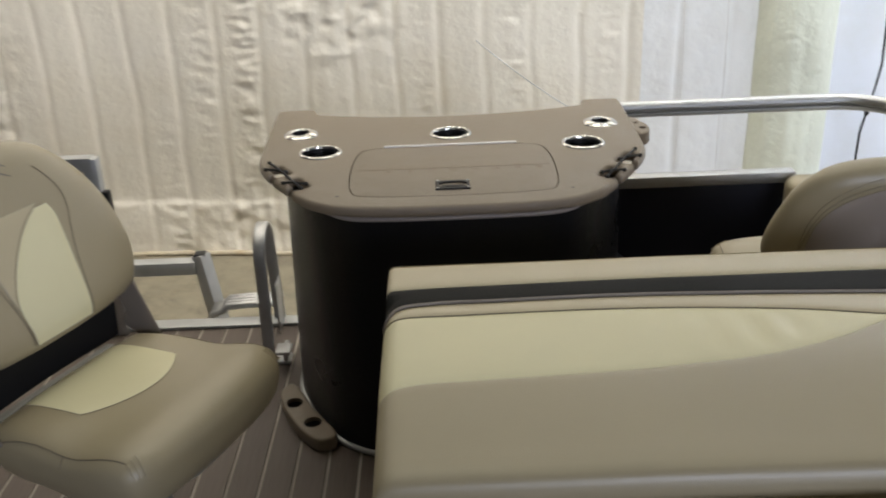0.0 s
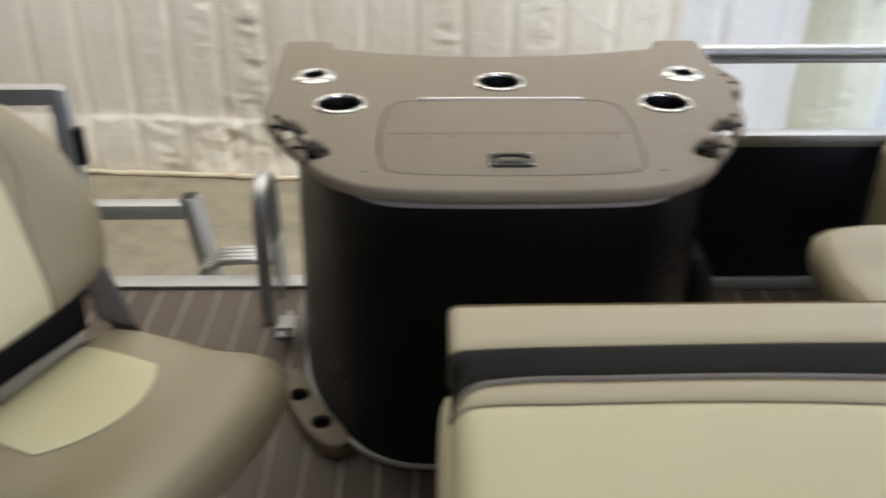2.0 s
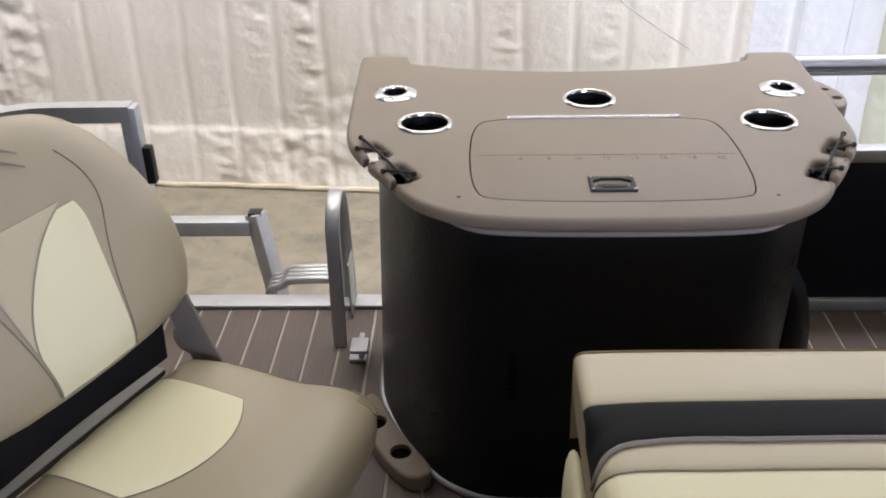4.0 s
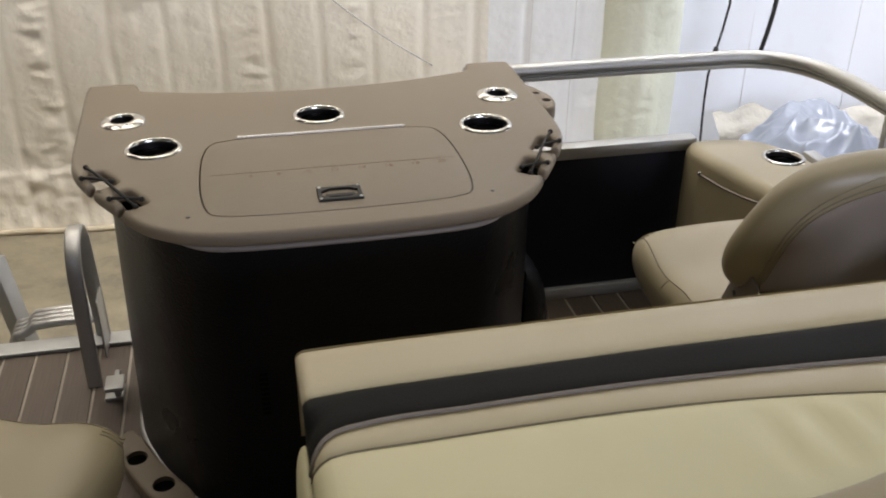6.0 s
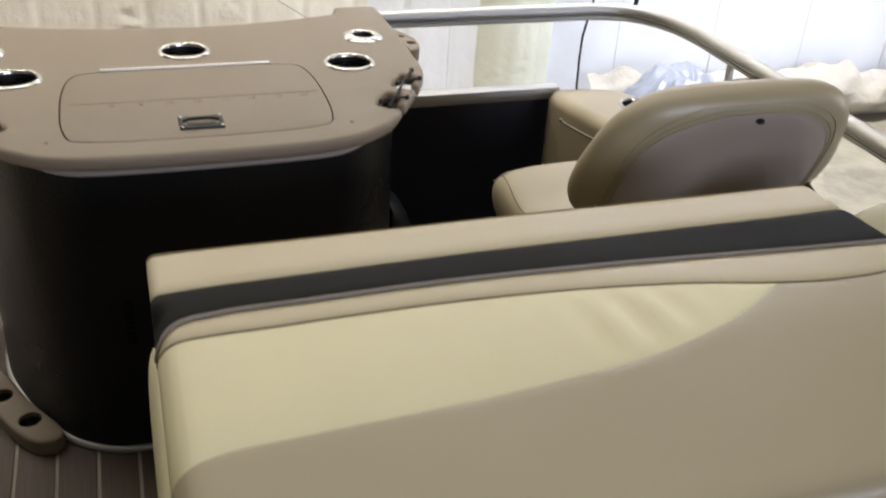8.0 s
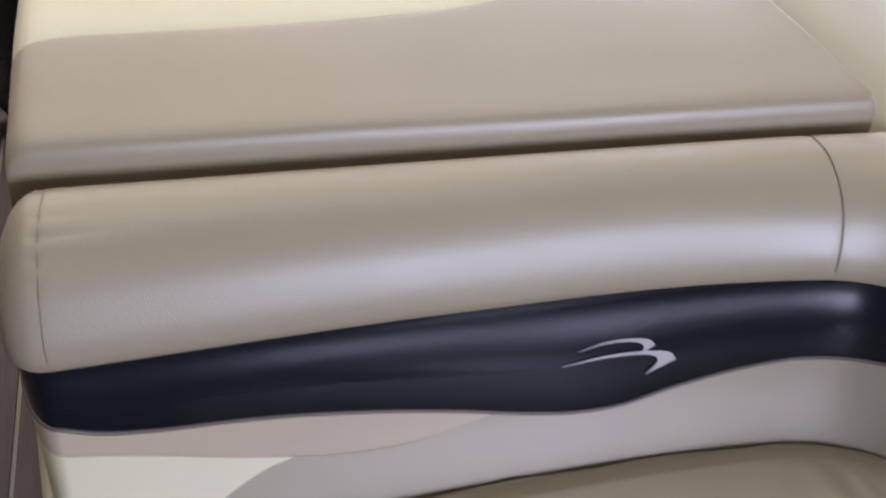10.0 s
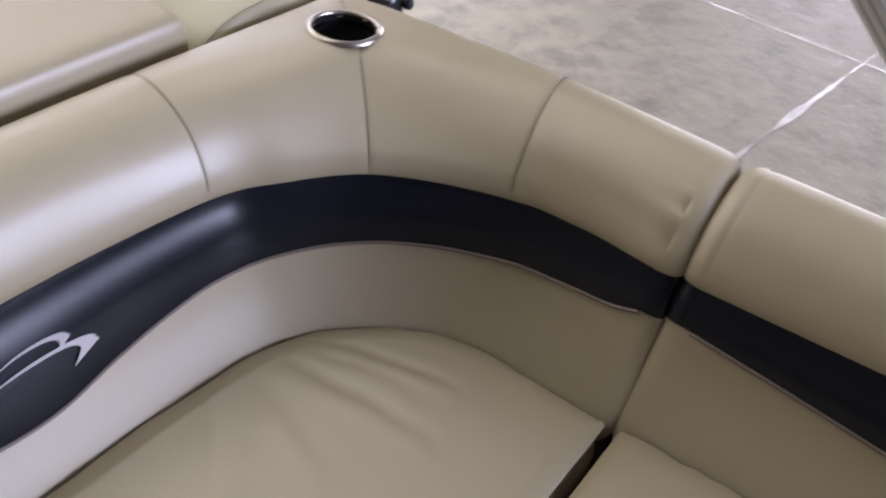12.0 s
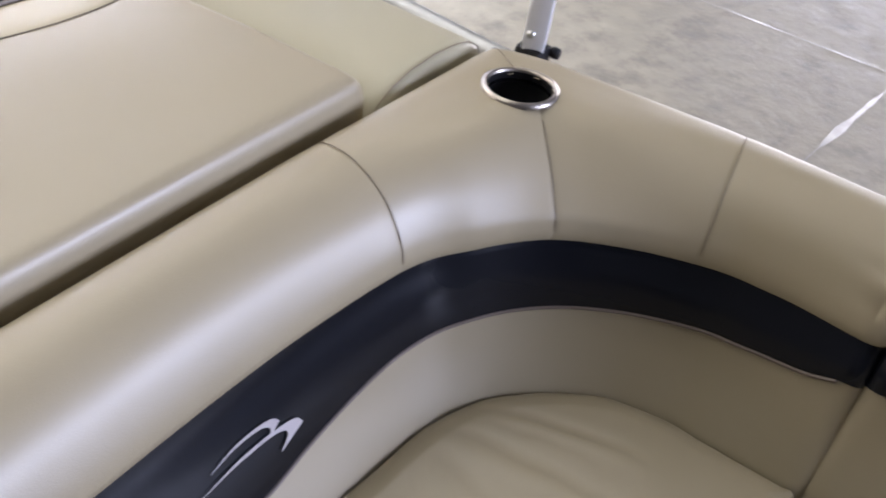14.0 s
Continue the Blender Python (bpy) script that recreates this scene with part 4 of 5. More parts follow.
# ---- corner seat at the stern ----
def corner_console():
    c = thing("corner_console", "taupe upholstered stern corner console with cup holder", "console")
    z1 = 0.475
    out = smooth_loop([(1.008, 2.335), (1.020, 2.2), (1.062, 2.05), (1.095, 1.9), (1.13, 1.5), (1.295, 1.5), (1.298, 2.05), (1.288, 2.20), (1.225, 2.305), (1.13, 2.335)], 2)
    slab("cushion", out, 0.02, z1, TAUPE, c, bevel=0.034, steps=7, holes=[circle(1.218, 2.155, 0.046, 28)])
    cup_holder("cup_holder", (1.218, 2.155, z1), c)
    pts = []
    for t in np.linspace(0, 1, 14):
        x, y = lerp(1.013, 1.080, t), lerp(2.20, 1.96, t)
        pts.append((x - 0.006, y, 0.428 - 0.008 * math.sin(math.pi * t) + 0.010 * t))
    tube("pocket_hem", pts, 0.0035, PIPING, c, "elastic pocket hem", n=8)
    rows = [[(p[0] - 0.0015, p[1], lerp(p[2], 0.08, k / 6)) for k in range(7)] for p in pts]
    part("pocket", *grid(rows), TAUPE, c)
    lathe("stud", [(0, 0.005), (0.005, 0.004), (0.007, 0)], (1.006, 2.195, 0.432), CHROME, c, n=12, tilt=(0, -math.pi / 2))
    return c


corner_console()


# ---- sun pad ----
PX0, PX1 = -0.122, 0.846
far_edge = curve_fn([(-0.13, 1.034), (-0.08, 1.040), (0.05, 1.045), (0.25, 1.048), (0.9, 1.050)])
band_edge = curve_fn([(-0.13, 0.934), (-0.07, 0.941), (0.05, 0.946), (0.25, 0.950), (0.9, 0.952)])
pipe_edge = curve_fn([(-0.13, 0.815), (-0.115, 0.848), (-0.095, 0.865), (-0.06, 0.874), (0.05, 0.879), (0.2, 0.881), (0.4, 0.876), (0.65, 0.858), (0.9, 0.838)])
seam = curve_fn([(-0.13, 0.822), (-0.1, 0.828), (0.0, 0.833), (0.2, 0.835), (0.38, 0.825), (0.5, 0.808), (0.61, 0.783), (0.70, 0.773), (0.80, 0.782), (0.88, 0.818), (0.94, 0.835)])
cream_edge = curve_fn([(-0.13, 0.632), (-0.08, 0.648), (0.0, 0.655), (0.13, 0.662), (0.28, 0.674), (0.40, 0.690), (0.48, 0.715), (0.55, 0.747), (0.61, 0.783)])
pad_profile = curve_fn([(0.469, 0.745), (0.4694, 0.763), (0.4708, 0.7765), (0.4750, 0.7862), (0.483, 0.7915), (0.499, 0.7952), (0.53, 0.7985), (0.60, 0.8070), (0.70, 0.815), (0.85, 0.814), (0.95, 0.809), (1.0, 0.8065), (1.035, 0.803), (1.05, 0.797)])


def pad_z(x, y):
    z = pad_profile(y)
    for d, r in ((x - PX0, 0.03), (PX1 - x, 0.014)):
        r = r if y < 0.9 else 0.012
        if d < r:
            z -= r * (1 - math.sqrt(max(0, 1 - (1 - d / r) ** 2))) * 0.9
    z += 0.0016 * noise.noise((x * 5, y * 5, 2))
    # puckers in the cream panel near its tip
    if 0.25 < x < 0.62 and y < seam(x):
        z += 0.0030 * math.sin(x * 105 + 9 * y) * math.exp(-((x - 0.41) / 0.075) ** 2) * max(0, min(1, (seam(x) - y) * 25)) * max(0, min(1, (y - cream_edge(min(x, 0.61))) * 25))
    return z


def xs_pad(a=PX0, b=PX1, n=70):
    inner = list(np.linspace(a, b, n))
    extra = [PX0 + 0.03 * (1 - math.cos(t)) for t in np.linspace(0, 1.2, 7)] + [PX1 - 0.03 * (1 - math.cos(t)) for t in np.linspace(0, 1.2, 7)]
    return sorted(set(round(x, 5) for x in inner + [e for e in extra if a <= e <= b]))


def flare(x, y):
    """The pad widens a little towards its near edge on the starboard side."""
    return x + 0.050 * max(0, min(1, (x - 0.45) / (PX1 - 0.45))) * max(0, 1 - (y - 0.469) / 0.28)


def pad_panel(name, lo, hi, mat, parent, label="", a=PX0, b=PX1, n=9, dip=0.004):
    rows = []
    for x in xs_pad(a, b):
        y0, y1 = lo(x), hi(x)
        row = []
        for k in range(n + 1):
            t = 0.5 - 0.5 * math.cos(math.pi * k / n)
            y = lerp(y0, y1, t)
            d = min(y - y0, y1 - y)
            row.append((flare(x, y), y, pad_z(x, y) - dip * math.exp(-d / 0.006)))
        rows.append(row)
    v, f = grid(rows)
    return part(name, v, f, mat, parent, label)


def sun_pad():
    p = thing("sun_pad", "cream and taupe vinyl sun pad with a charcoal band and piping", "sun pad")
    pad_panel("head_strip", band_edge, far_edge, BEIGE, p, "beige strip along the stern edge", n=12)
    pad_panel("band", pipe_edge, band_edge, CHARCOAL, p, "charcoal vinyl band", n=10)
    pad_panel("beige_strip", seam, pipe_edge, BEIGE, p)
    tip = 0.61
    pad_panel("cream_panel", lambda x: cream_edge(x), lambda x: seam(x), CREAM, p, "pale cream panel with curved edge", b=tip, n=16, dip=0.002)
    pad_panel("taupe_panel", lambda x: 0.469, lambda x: cream_edge(x) if x < tip else seam(x), TAUPE, p, "taupe panel with curved edge", n=30, dip=0.002)
    tube("piping", [(x, pipe_edge(x) - 0.002, pad_z(x, pipe_edge(x)) + 0.0008) for x in xs_pad()], 0.0026, PIPING, p, "grey piping below the band", n=8)
    tube("seam_line", [(flare(x, seam(x)), seam(x), pad_z(x, seam(x)) - 0.001) for x in xs_pad(n=50)], 0.0012, THREAD, p, n=5)
    # boxing: the four upright sides of the cushion
    for nm, line in (("near_side", [(x, 0.469) for x in xs_pad(n=40)]), ("far_side", [(x, far_edge(x)) for x in xs_pad(n=40)]), ("port_side", [(PX0, y) for y in np.linspace(0.469, far_edge(PX0), 50)]), ("starboard_side", [(PX1, y) for y in np.linspace(0.469, far_edge(PX1), 50)])):
        rows = []
        for x, y in line:
            z = pad_z(x, y)
            cx, cy = (0.4, 0.75)
            row = []
            for k in range(6):
                t = k / 5
                pull = 0.010 * t ** 2
                row.append((flare(x, y) + (pull if x < cx else -pull) * (nm in ("port_side", "starboard_side")), y + (pull if y < cy else -pull) * (nm in ("near_side", "far_side")), lerp(z, 0.685, t)))
            rows.append(row)
        v, f = grid(rows)
        part(nm, v, f, TAUPE if nm != "far_side" else BEIGE, p)
    return p


sun_pad()


def pad_base():
    b = thing("storage_box", "cream upholstered storage box below the sun pad", "storage box")
    box("core", (-0.108, 0.462, 0.0), (1.20, 1.03, 0.682), TAUPE, b, bevel=0.01)
    out = smooth_loop([(0.245, 0.0), (1.012, 0.0), (1.015, 0.35), (1.012, 0.60), (1.004, 0.685), (0.985, 0.705), (0.95, 0.712), (0.60, 0.70), (0.48, 0.68), (0.455, 0.64), (0.35, 0.5), (0.25, 0.4)], 2)
    m = Matrix(((0, 0, -1, -0.121), (1, 0, 0, 0), (0, 1, 0, 0), (0, 0, 0, 1)))
    outline_cushion("side_panel", out, 0.016, CREAM, m, b, "padded cream side panel", power=10)
    return b


pad_base()


def side_bolster():
    b = thing("side_bolster", "cream vinyl side bolster beside the sun pad", "bolster")
    prof = [(0.884, 0.60), (0.885, 0.68), (0.897, 0.722), (0.918, 0.747), (0.945, 0.762), (0.985, 0.772), (1.04, 0.776), (1.09, 0.773), (1.125, 0.765), (1.15, 0.750), (1.164, 0.727), (1.168, 0.69), (1.168, 0.60)]
    cx, cz = 1.03, 0.66
    ys = [(0.4535, 0.0), (0.4537, 0.6), (0.4545, 0.86), (0.4570, 0.935), (0.4615, 0.968), (0.469, 0.988), (0.480, 1.0)] + [(y, 1.0) for y in np.linspace(0.495, 0.98, 16)] + [(1.01, 0.985), (1.025, 0.9), (1.03, 0.6), (1.03, 0.0)]
    rows = []
    for y, k in ys:
        rows.append([(cx + (x - cx) * k, y, cz + (z - cz) * k + 0.0015 * noise.noise((x * 7, y * 6, 1))) for x, z in prof])
    v, f = grid(rows)
    part("cushion", v, f, CREAM_DARK, b)
    tube("end_seam", [(cx + (x - cx) * 0.975, 0.4632, cz + (z - cz) * 0.975 + 0.0012) for x, z in prof[1:-1]], 0.0009, SEAM_TAUPE, b, n=5)
    return b


CREAM_DARK = material("bolster_vinyl", (0.40, 0.368, 0.25), 0.42, vary=0.025, grain=0.00012, grain_scale=620, bump_mid=0.0007, mid_scale=7)
side_bolster()

# ---- corner lounge ----
OY, OX = 0.457, 1.21
CXS = 0.992
END_X = -0.085


def outer_path(s):
    """Outer back edge: s 0..1 along the sun pad, 1..2 round the corner, 2.. along the boat's side."""
    if s < 0:
        return Vector((END_X - 0.042 * math.sin(-s * math.pi / 2), OY))
    if s <= 1:
        return Vector((lerp(END_X, 0.78, s), OY))
    if s >= 2:
        return Vector((OX, lerp(0.025, END_Y, s - 2)))
    r = 0.09
    la, lb, lc = (OX - r) - 0.78, r * math.pi / 2, (OY - r) - 0.025
    d = (s - 1) ** 1.12 * (la + lb + lc)
    if d < la:
        return Vector((0.78 + d, OY))
    if d < la + lb:
        a = (d - la) / r
        return Vector((OX - r + r * math.sin(a), OY - r + r * math.cos(a)))
    return Vector((OX, OY - r - (d - la - lb)))


END_Y = -0.165
_cx = curve_fn([(0, -0.087), (0.45, 0.29), (0.85, 0.642), (1, 0.745), (1.25, 0.846), (1.5, 0.92), (1.75, 0.967), (2, 0.986), (2.3, 0.987), (3, 0.989)])
_cy = curve_fn([(0, 0.225), (0.45, 0.236), (0.85, 0.236), (1, 0.228), (1.25, 0.196), (1.5, 0.135), (1.75, 0.069), (2, -0.006), (2.3, -0.059), (3, -0.178)])
_bx = curve_fn([(0, -0.093), (0.45, 0.287), (0.85, 0.642), (1, 0.766), (1.25, 0.865), (1.5, 0.947), (1.75, 1.006), (2, 1.045), (2.3, 1.055), (3, 1.052)])
_by = curve_fn([(0, 0.299), (0.45, 0.315), (0.85, 0.313), (1, 0.3), (1.25, 0.258), (1.5, 0.2), (1.75, 0.114), (2, 0.021), (2.3, -0.048), (3, -0.172)])


def inner_path(s):
    """The crease where the back meets the seat; s below 0 wraps round the port end."""
    if s < 0:
        a = -s * math.pi / 2
        return Vector((-0.087 - 0.034 * math.sin(a), 0.369 - 0.144 * math.cos(a)))
    return Vector((_cx(s), _cy(s)))


def band_path(s):
    """The upper edge of the black band."""
    if s < 0:
        a = -s * math.pi / 2
        return Vector((-0.093 - 0.036 * math.sin(a), 0.369 - 0.070 * math.cos(a)))
    return Vector((_bx(s), _by(s)))


BAND_W = 0.64
roll = [(0.0, 0.60), (0.0, 0.698), (0.007, 0.734), (0.034, 0.756), (0.09, 0.767), (0.17, 0.771), (0.26, 0.771), (0.37, 0.763), (0.47, 0.749), (0.55, 0.730), (0.61, 0.706), (0.645, 0.686), (0.656, 0.669), (0.640, 0.656)]
front_w = curve_fn([(0.43, 1.0), (0.45, 0.955), (0.48, 0.885), (0.52, 0.80), (0.56, 0.745), (0.60, 0.705), (0.63, 0.672), (0.655, 0.635)])
band_low_a = curve_fn([(-0.15, 0.606), (-0.09, 0.598), (-0.05, 0.585), (0.0, 0.577), (0.075, 0.572), (0.16, 0.564), (0.245, 0.552), (0.33, 0.5375), (0.42, 0.519), (0.47, 0.512), (0.52, 0.512), (0.60, 0.528), (0.68, 0.543), (0.76, 0.5535), (0.80, 0.555)])
light_low = curve_fn([(-0.15, 0.557), (-0.1, 0.555), (0.0, 0.537), (0.06, 0.523), (0.125, 0.511), (0.2, 0.501), (0.25, 0.499), (0.31, 0.503), (0.39, 0.520), (0.42, 0.522)])


_low = curve_fn([(1, 0.5545), (1.25, 0.5615), (1.5, 0.564), (1.75, 0.568), (2, 0.574), (2.4, 0.580), (2.8, 0.589), (3, 0.600)])


def band_low(s):
    if s < 0:
        return band_low_a(END_X) + 0.010 * -s
    return band_low_a(lerp(END_X, 0.78, s)) if s <= 1 else _low(s)


def lounge_point(s, w, z, po=outer_path, pi=inner_path, bp=band_path):
    if w <= BAND_W:
        p = po(s).lerp(bp(s), w / BAND_W)
    else:
        p = bp(s).lerp(pi(s), (w - BAND_W) / (1 - BAND_W))
    return Vector((p.x, p.y, z))


def s_steps(a, b, n=48):
    return [lerp(a, b, t) for t in (0.5 - 0.5 * math.cos(math.pi * k / n) for k in range(n + 1))]


def lounge_panel(name, a, b, profile, mat, parent, label="", dip=0.002, po=outer_path, pi=inner_path, bp=band_path, cap_a=False, cap_b=False, hole=None, steps=48):
    """A strip of the backrest from s=a to s=b; profile(s) gives (w, z) points. Ends are rounded over where capped."""
    rows = []
    ss = s_steps(a, b, steps)
    for s in ss:
        ends = min(abs(s - a), abs(s - b))
        scale = 0.9 if s < 1 else (0.5 if s < 2 else 0.21)
        d = dip * math.exp(-ends * scale / 0.006)
        row = []
        for w, z in profile(s):
            q = lounge_point(s, w, z, po, pi, bp)
            c = lounge_point(s, 0.35, 0.60, po, pi, bp)
            if profile is roll_profile and 1 <= a < 2:
                # the cover is pulled flat between its seams
                flat = lounge_point(a, w, z, po, pi, bp).lerp(lounge_point(b, w, z, po, pi, bp), (s - a) / (b - a))
                q = q.lerp(flat, 0.6 * max(0, min(1, (0.64 - w) / 0.2)))
            d2 = 0.0
            if profile is roll_profile and a == 0 and po is outer_path:
                # gathers along the port end seam
                d2 = 0.0035 * math.exp(-s * 0.87 / 0.026) * math.sin(w * 75) * max(0, min(1, (w - 0.22) * 8, (0.56 - w) * 8))
            if profile is roll_profile and b == 3.0:
                # small puckers where the cover is drawn in at the gap
                d2 = 0.0035 * math.exp(-(b - s) * 0.19 / 0.022) * math.sin(w * 62 + 1.0) * max(0, min(1, (w - 0.40) * 8))
            row.append(q + (c - q).normalized() * (d + d2))
        rows.append(row)
    for at_start, on in ((True, cap_a), (False, cap_b)):
        if not on:
            continue
        s = a if at_start else b
        e = 0.002
        t = (po(s) - po(s + (e if at_start else -e))).normalized()
        base = [lounge_point(s, w, z, po, pi, bp) for w, z in profile(s)]
        roll_cap = profile is roll_profile
        c = lounge_point(s, 0.30, 0.66, po, pi, bp) if roll_cap else lounge_point(s, 0.42, 0.58, po, pi, bp)
        out_ = 0.045 if roll_cap and at_start and a < 0.01 and po is outer_path else 0.028
        extra = []
        for ang in np.linspace(0.15, math.pi / 2, 8):
            k = math.cos(ang) ** 0.6 if ang < math.pi / 2 - 1e-6 else 0.0
            if not roll_cap:
                k = 0.78 + 0.22 * math.cos(ang) if ang < math.pi / 2 - 1e-6 else 0.72
            elif out_ < 0.04:
                k = 0.82 + 0.18 * math.cos(ang)
            else:
                k = max(k, 0.3)
            extra.append([c + (q - c) * k + Vector((t.x, t.y, 0)) * out_ * math.sin(ang) for q in base])
        extra.append([c + (q - c) * 0.02 + Vector((t.x, t.y, 0)) * out_ for q in base])
        rows = extra[::-1] + rows if at_start else rows + extra
    v, f = grid(rows)
    if hole:
        c, r = Vector(hole[0]), hole[1]
        f = [q for q in f if (sum((Vector(v[k]) for k in q), Vector()) / 4 - c).length > r]
    return part(name, v, f, mat, parent, label)


def fine_roll():
    pts = [Vector((w, z)) for w, z in roll]
    out = []
    for i in range(len(pts) - 1):
        p0, p1, p2, p3 = pts[max(i - 1, 0)], pts[i], pts[i + 1], pts[min(i + 2, len(pts) - 1)]
        for k in range(4):
            t = k / 4
            q = 0.5 * (2 * p1 + (p2 - p0) * t + (2 * p0 - 5 * p1 + 4 * p2 - p3) * t ** 2 + (3 * p1 - p0 - 3 * p2 + p3) * t ** 3)
            out.append((max(0, q.x), q.y))
    return out + [roll[-1]]


ROLL_FINE = fine_roll()


def corner_swell(s):
    return math.sin(math.pi * (s - 1)) ** 2 if 1 < s < 2 else 0.0


def roll_profile(s):
    """The top roll; fuller round the corner, where it carries the cup holder."""
    k = corner_swell(s)
    return [(w, z + k * 0.020 * math.exp(-((w - 0.40) / 0.14) ** 2)) for w, z in ROLL_FINE]


def band_w(t, lo):
    """Section of the band from under the roll (t = 0) to its lower edge: upright at first, then sloping out."""
    u = 1.1 * t * t / (t + 0.1)
    k = 0.78 * (1 - (1 - u) ** 2.2) + 0.22 * u
    return lerp(0.626, front_w(lo) + 0.028, k * (1 - 0.6 * math.exp(-5 * u)))


def band_profile(s):
    lo = band_low(s)
    zs = np.linspace(0.661, lo, 41)
    out = []
    for i, z in enumerate(zs):
        t = i / 40
        out.append((band_w(t, lo), z))
    return out


def strip_profile(top, bottom, n=8):
    return lambda s: [(front_w(z) - (0.004 if k == n - 1 else 0), z) for k, z in enumerate(np.linspace(top(s), bottom(s), n))]


def backrest_path_tube(name, f_s, a, b, r, mat, parent, label="", po=outer_path, pi=inner_path, bp=band_path, n=80):
    pts = []
    for s in np.linspace(a, b, n):
        w, z = f_s(s)
        pts.append(lounge_point(s, w, z, po, pi, bp))
    return tube(name, pts, r, mat, parent, label, n=8)


def x_of(s):
    return lerp(END_X, 0.78, s)


def s_of(x):
    return (x - END_X) / (0.78 - END_X)


def on_band(x, z):
    """A point just proud of the black band."""
    s = s_of(x)
    prof = band_profile(s)
    w = float(np.interp(z, [p[1] for p in prof[::-1]], [p[0] for p in prof[::-1]]))
    return lounge_point(s, w + 0.012, z)


def cup_seat():
    """Where the corner cup sits on the roll, and how it leans."""

    def at(s, w):
        prof = roll_profile(s)
        z = float(np.interp(w, [p[0] for p in prof[6:]], [p[1] for p in prof[6:]]))
        return lounge_point(s, w, z)

    best = min(((at(1.3 + 0.01 * i, 0.2 + 0.01 * k) - Vector((1.040, 0.330, 0.77))).xy.length, i, k) for i in range(40) for k in range(30))
    s, w = 1.3 + 0.01 * best[1], 0.2 + 0.01 * best[2]
    p = at(s, w)
    n = (at(s + 0.02, w) - p).cross(at(s, w + 0.08) - at(s, w - 0.08))
    n = -n if n.z < 0 else n
    n.normalize()
    return p + n * 0.0015, (-math.asin(n.y), math.atan2(n.x, n.z))


CUP_C, CUP_TILT = cup_seat()


def corner_backrest():
    b = thing("corner_lounge", "taupe corner lounge back with black band and cup holder", "lounge")
    for i, (a, c) in enumerate(((0.0, 1.0), (1.0, 1.5), (1.5, 1.95), (1.95, 3.0))):
        lounge_panel("roll_panel", a, c, roll_profile, TAUPE, b, "plump taupe top roll" if i == 0 else "", cap_a=i == 0, cap_b=i == 3, dip=0.0013, steps=90 if i in (1, 2) else 60, hole=(CUP_C, 0.0445) if i in (1, 2) else None)
    lounge_panel("band", -1.0, 3.0, band_profile, BLACK, b, "glossy black vinyl band", cap_b=True, dip=0, steps=220)
    backrest_path_tube("piping", lambda s: (front_w(band_low(s)) + 0.030, band_low(s) - 0.002), -1.0, 2.98, 0.0027, LOUNGE_PIPING, b, "brown-grey piping under the band", n=420)
    cut = s_of(0.42)
    low = lambda s: 0.40
    lounge_panel("light_strip", -1.0, cut, strip_profile(lambda s: band_low(s) - 0.004, lambda s: min(band_low(s) - 0.006, light_low(max(x_of(s), -0.1)) - 0.003)), ROSY, b, "rosy beige strip under the band", dip=0.0, steps=240)
    # cream lower panel with a slanting end, then the taupe panel
    edge_top, edge_low = s_of(0.148), s_of(-0.03)
    rows_c, rows_t = [], []
    for i in range(181):
        rc, rt = [], []
        for k in range(11):
            t = k / 10
            e = lerp(edge_top, edge_low, t ** 0.8)
            sc = lerp(-1.0, e, i / 180)
            zc = lerp(light_low(max(x_of(sc), -0.1)), 0.40, t)
            rc.append(lounge_point(sc, front_w(max(zc, 0.43)) + max(0, 0.43 - zc) * 0.5, zc))
            st = lerp(e, cut, i / 180)
            zt = lerp(light_low(x_of(st)), 0.40, t)
            rt.append(lounge_point(st, front_w(max(zt, 0.43)) + max(0, 0.43 - zt) * 0.5, zt))
        rows_c.append(rc)
        rows_t.append(rt)
    part("cream_panel", *grid(rows_c), CREAM, b, "pale cream lower panel")
    part("taupe_inset", *grid(rows_t), TAUPE, b)
    lounge_panel("lower_panel", cut, 3.0, lambda s: [(front_w(max(z, 0.43)) + max(0, 0.43 - z) * 0.5, z) for z in np.linspace(band_low(s) - 0.004, 0.40, 12)], TAUPE, b, "smooth taupe lower panel", dip=0.0, cap_b=True, steps=140)
    for q in (1.0, 1.5, 1.95):
        line = [lounge_point(q, w, z) for w, z in roll_profile(q)[4:-5]]
        far = [p for k, p in enumerate(line) if all((o - CUP_C).xy.length > 0.054 for o in line[: k + 1])]
        near = [p for k, p in enumerate(line) if all((o - CUP_C).xy.length > 0.054 for o in line[k:])]
        for run in (far, near) if len(near) < len(line) else (line,):
            if len(run) > 2:
                tube("seam", run, 0.0006, SEAM_DARK, b, n=5)
    # end seam with gathers at the port end
    tube("end_seam", [lounge_point(0.003, w, z) for w, z in roll_profile(0.0)[8:-5]], 0.0004, SEAM_TAUPE, b, n=5)
    # plain two-stroke emblem on the band
    for top_, low_ in (
        (((0.467, 0.595), (0.500, 0.6020), (0.532, 0.6025), (0.552, 0.5990), (0.560, 0.5920)), ((0.467, 0.5945), (0.500, 0.5995), (0.532, 0.5985), (0.5455, 0.592), (0.541, 0.581))),
        (((0.449, 0.5800), (0.500, 0.5865), (0.547, 0.5860), (0.579, 0.5810), (0.589, 0.5700)), ((0.449, 0.5795), (0.500, 0.5832), (0.548, 0.5815), (0.565, 0.5725), (0.551, 0.555)))):
        rows = []
        tx, tz = curve_fn([(q, p[0]) for q, p in enumerate(top_)]), curve_fn([(q, p[1]) for q, p in enumerate(top_)])
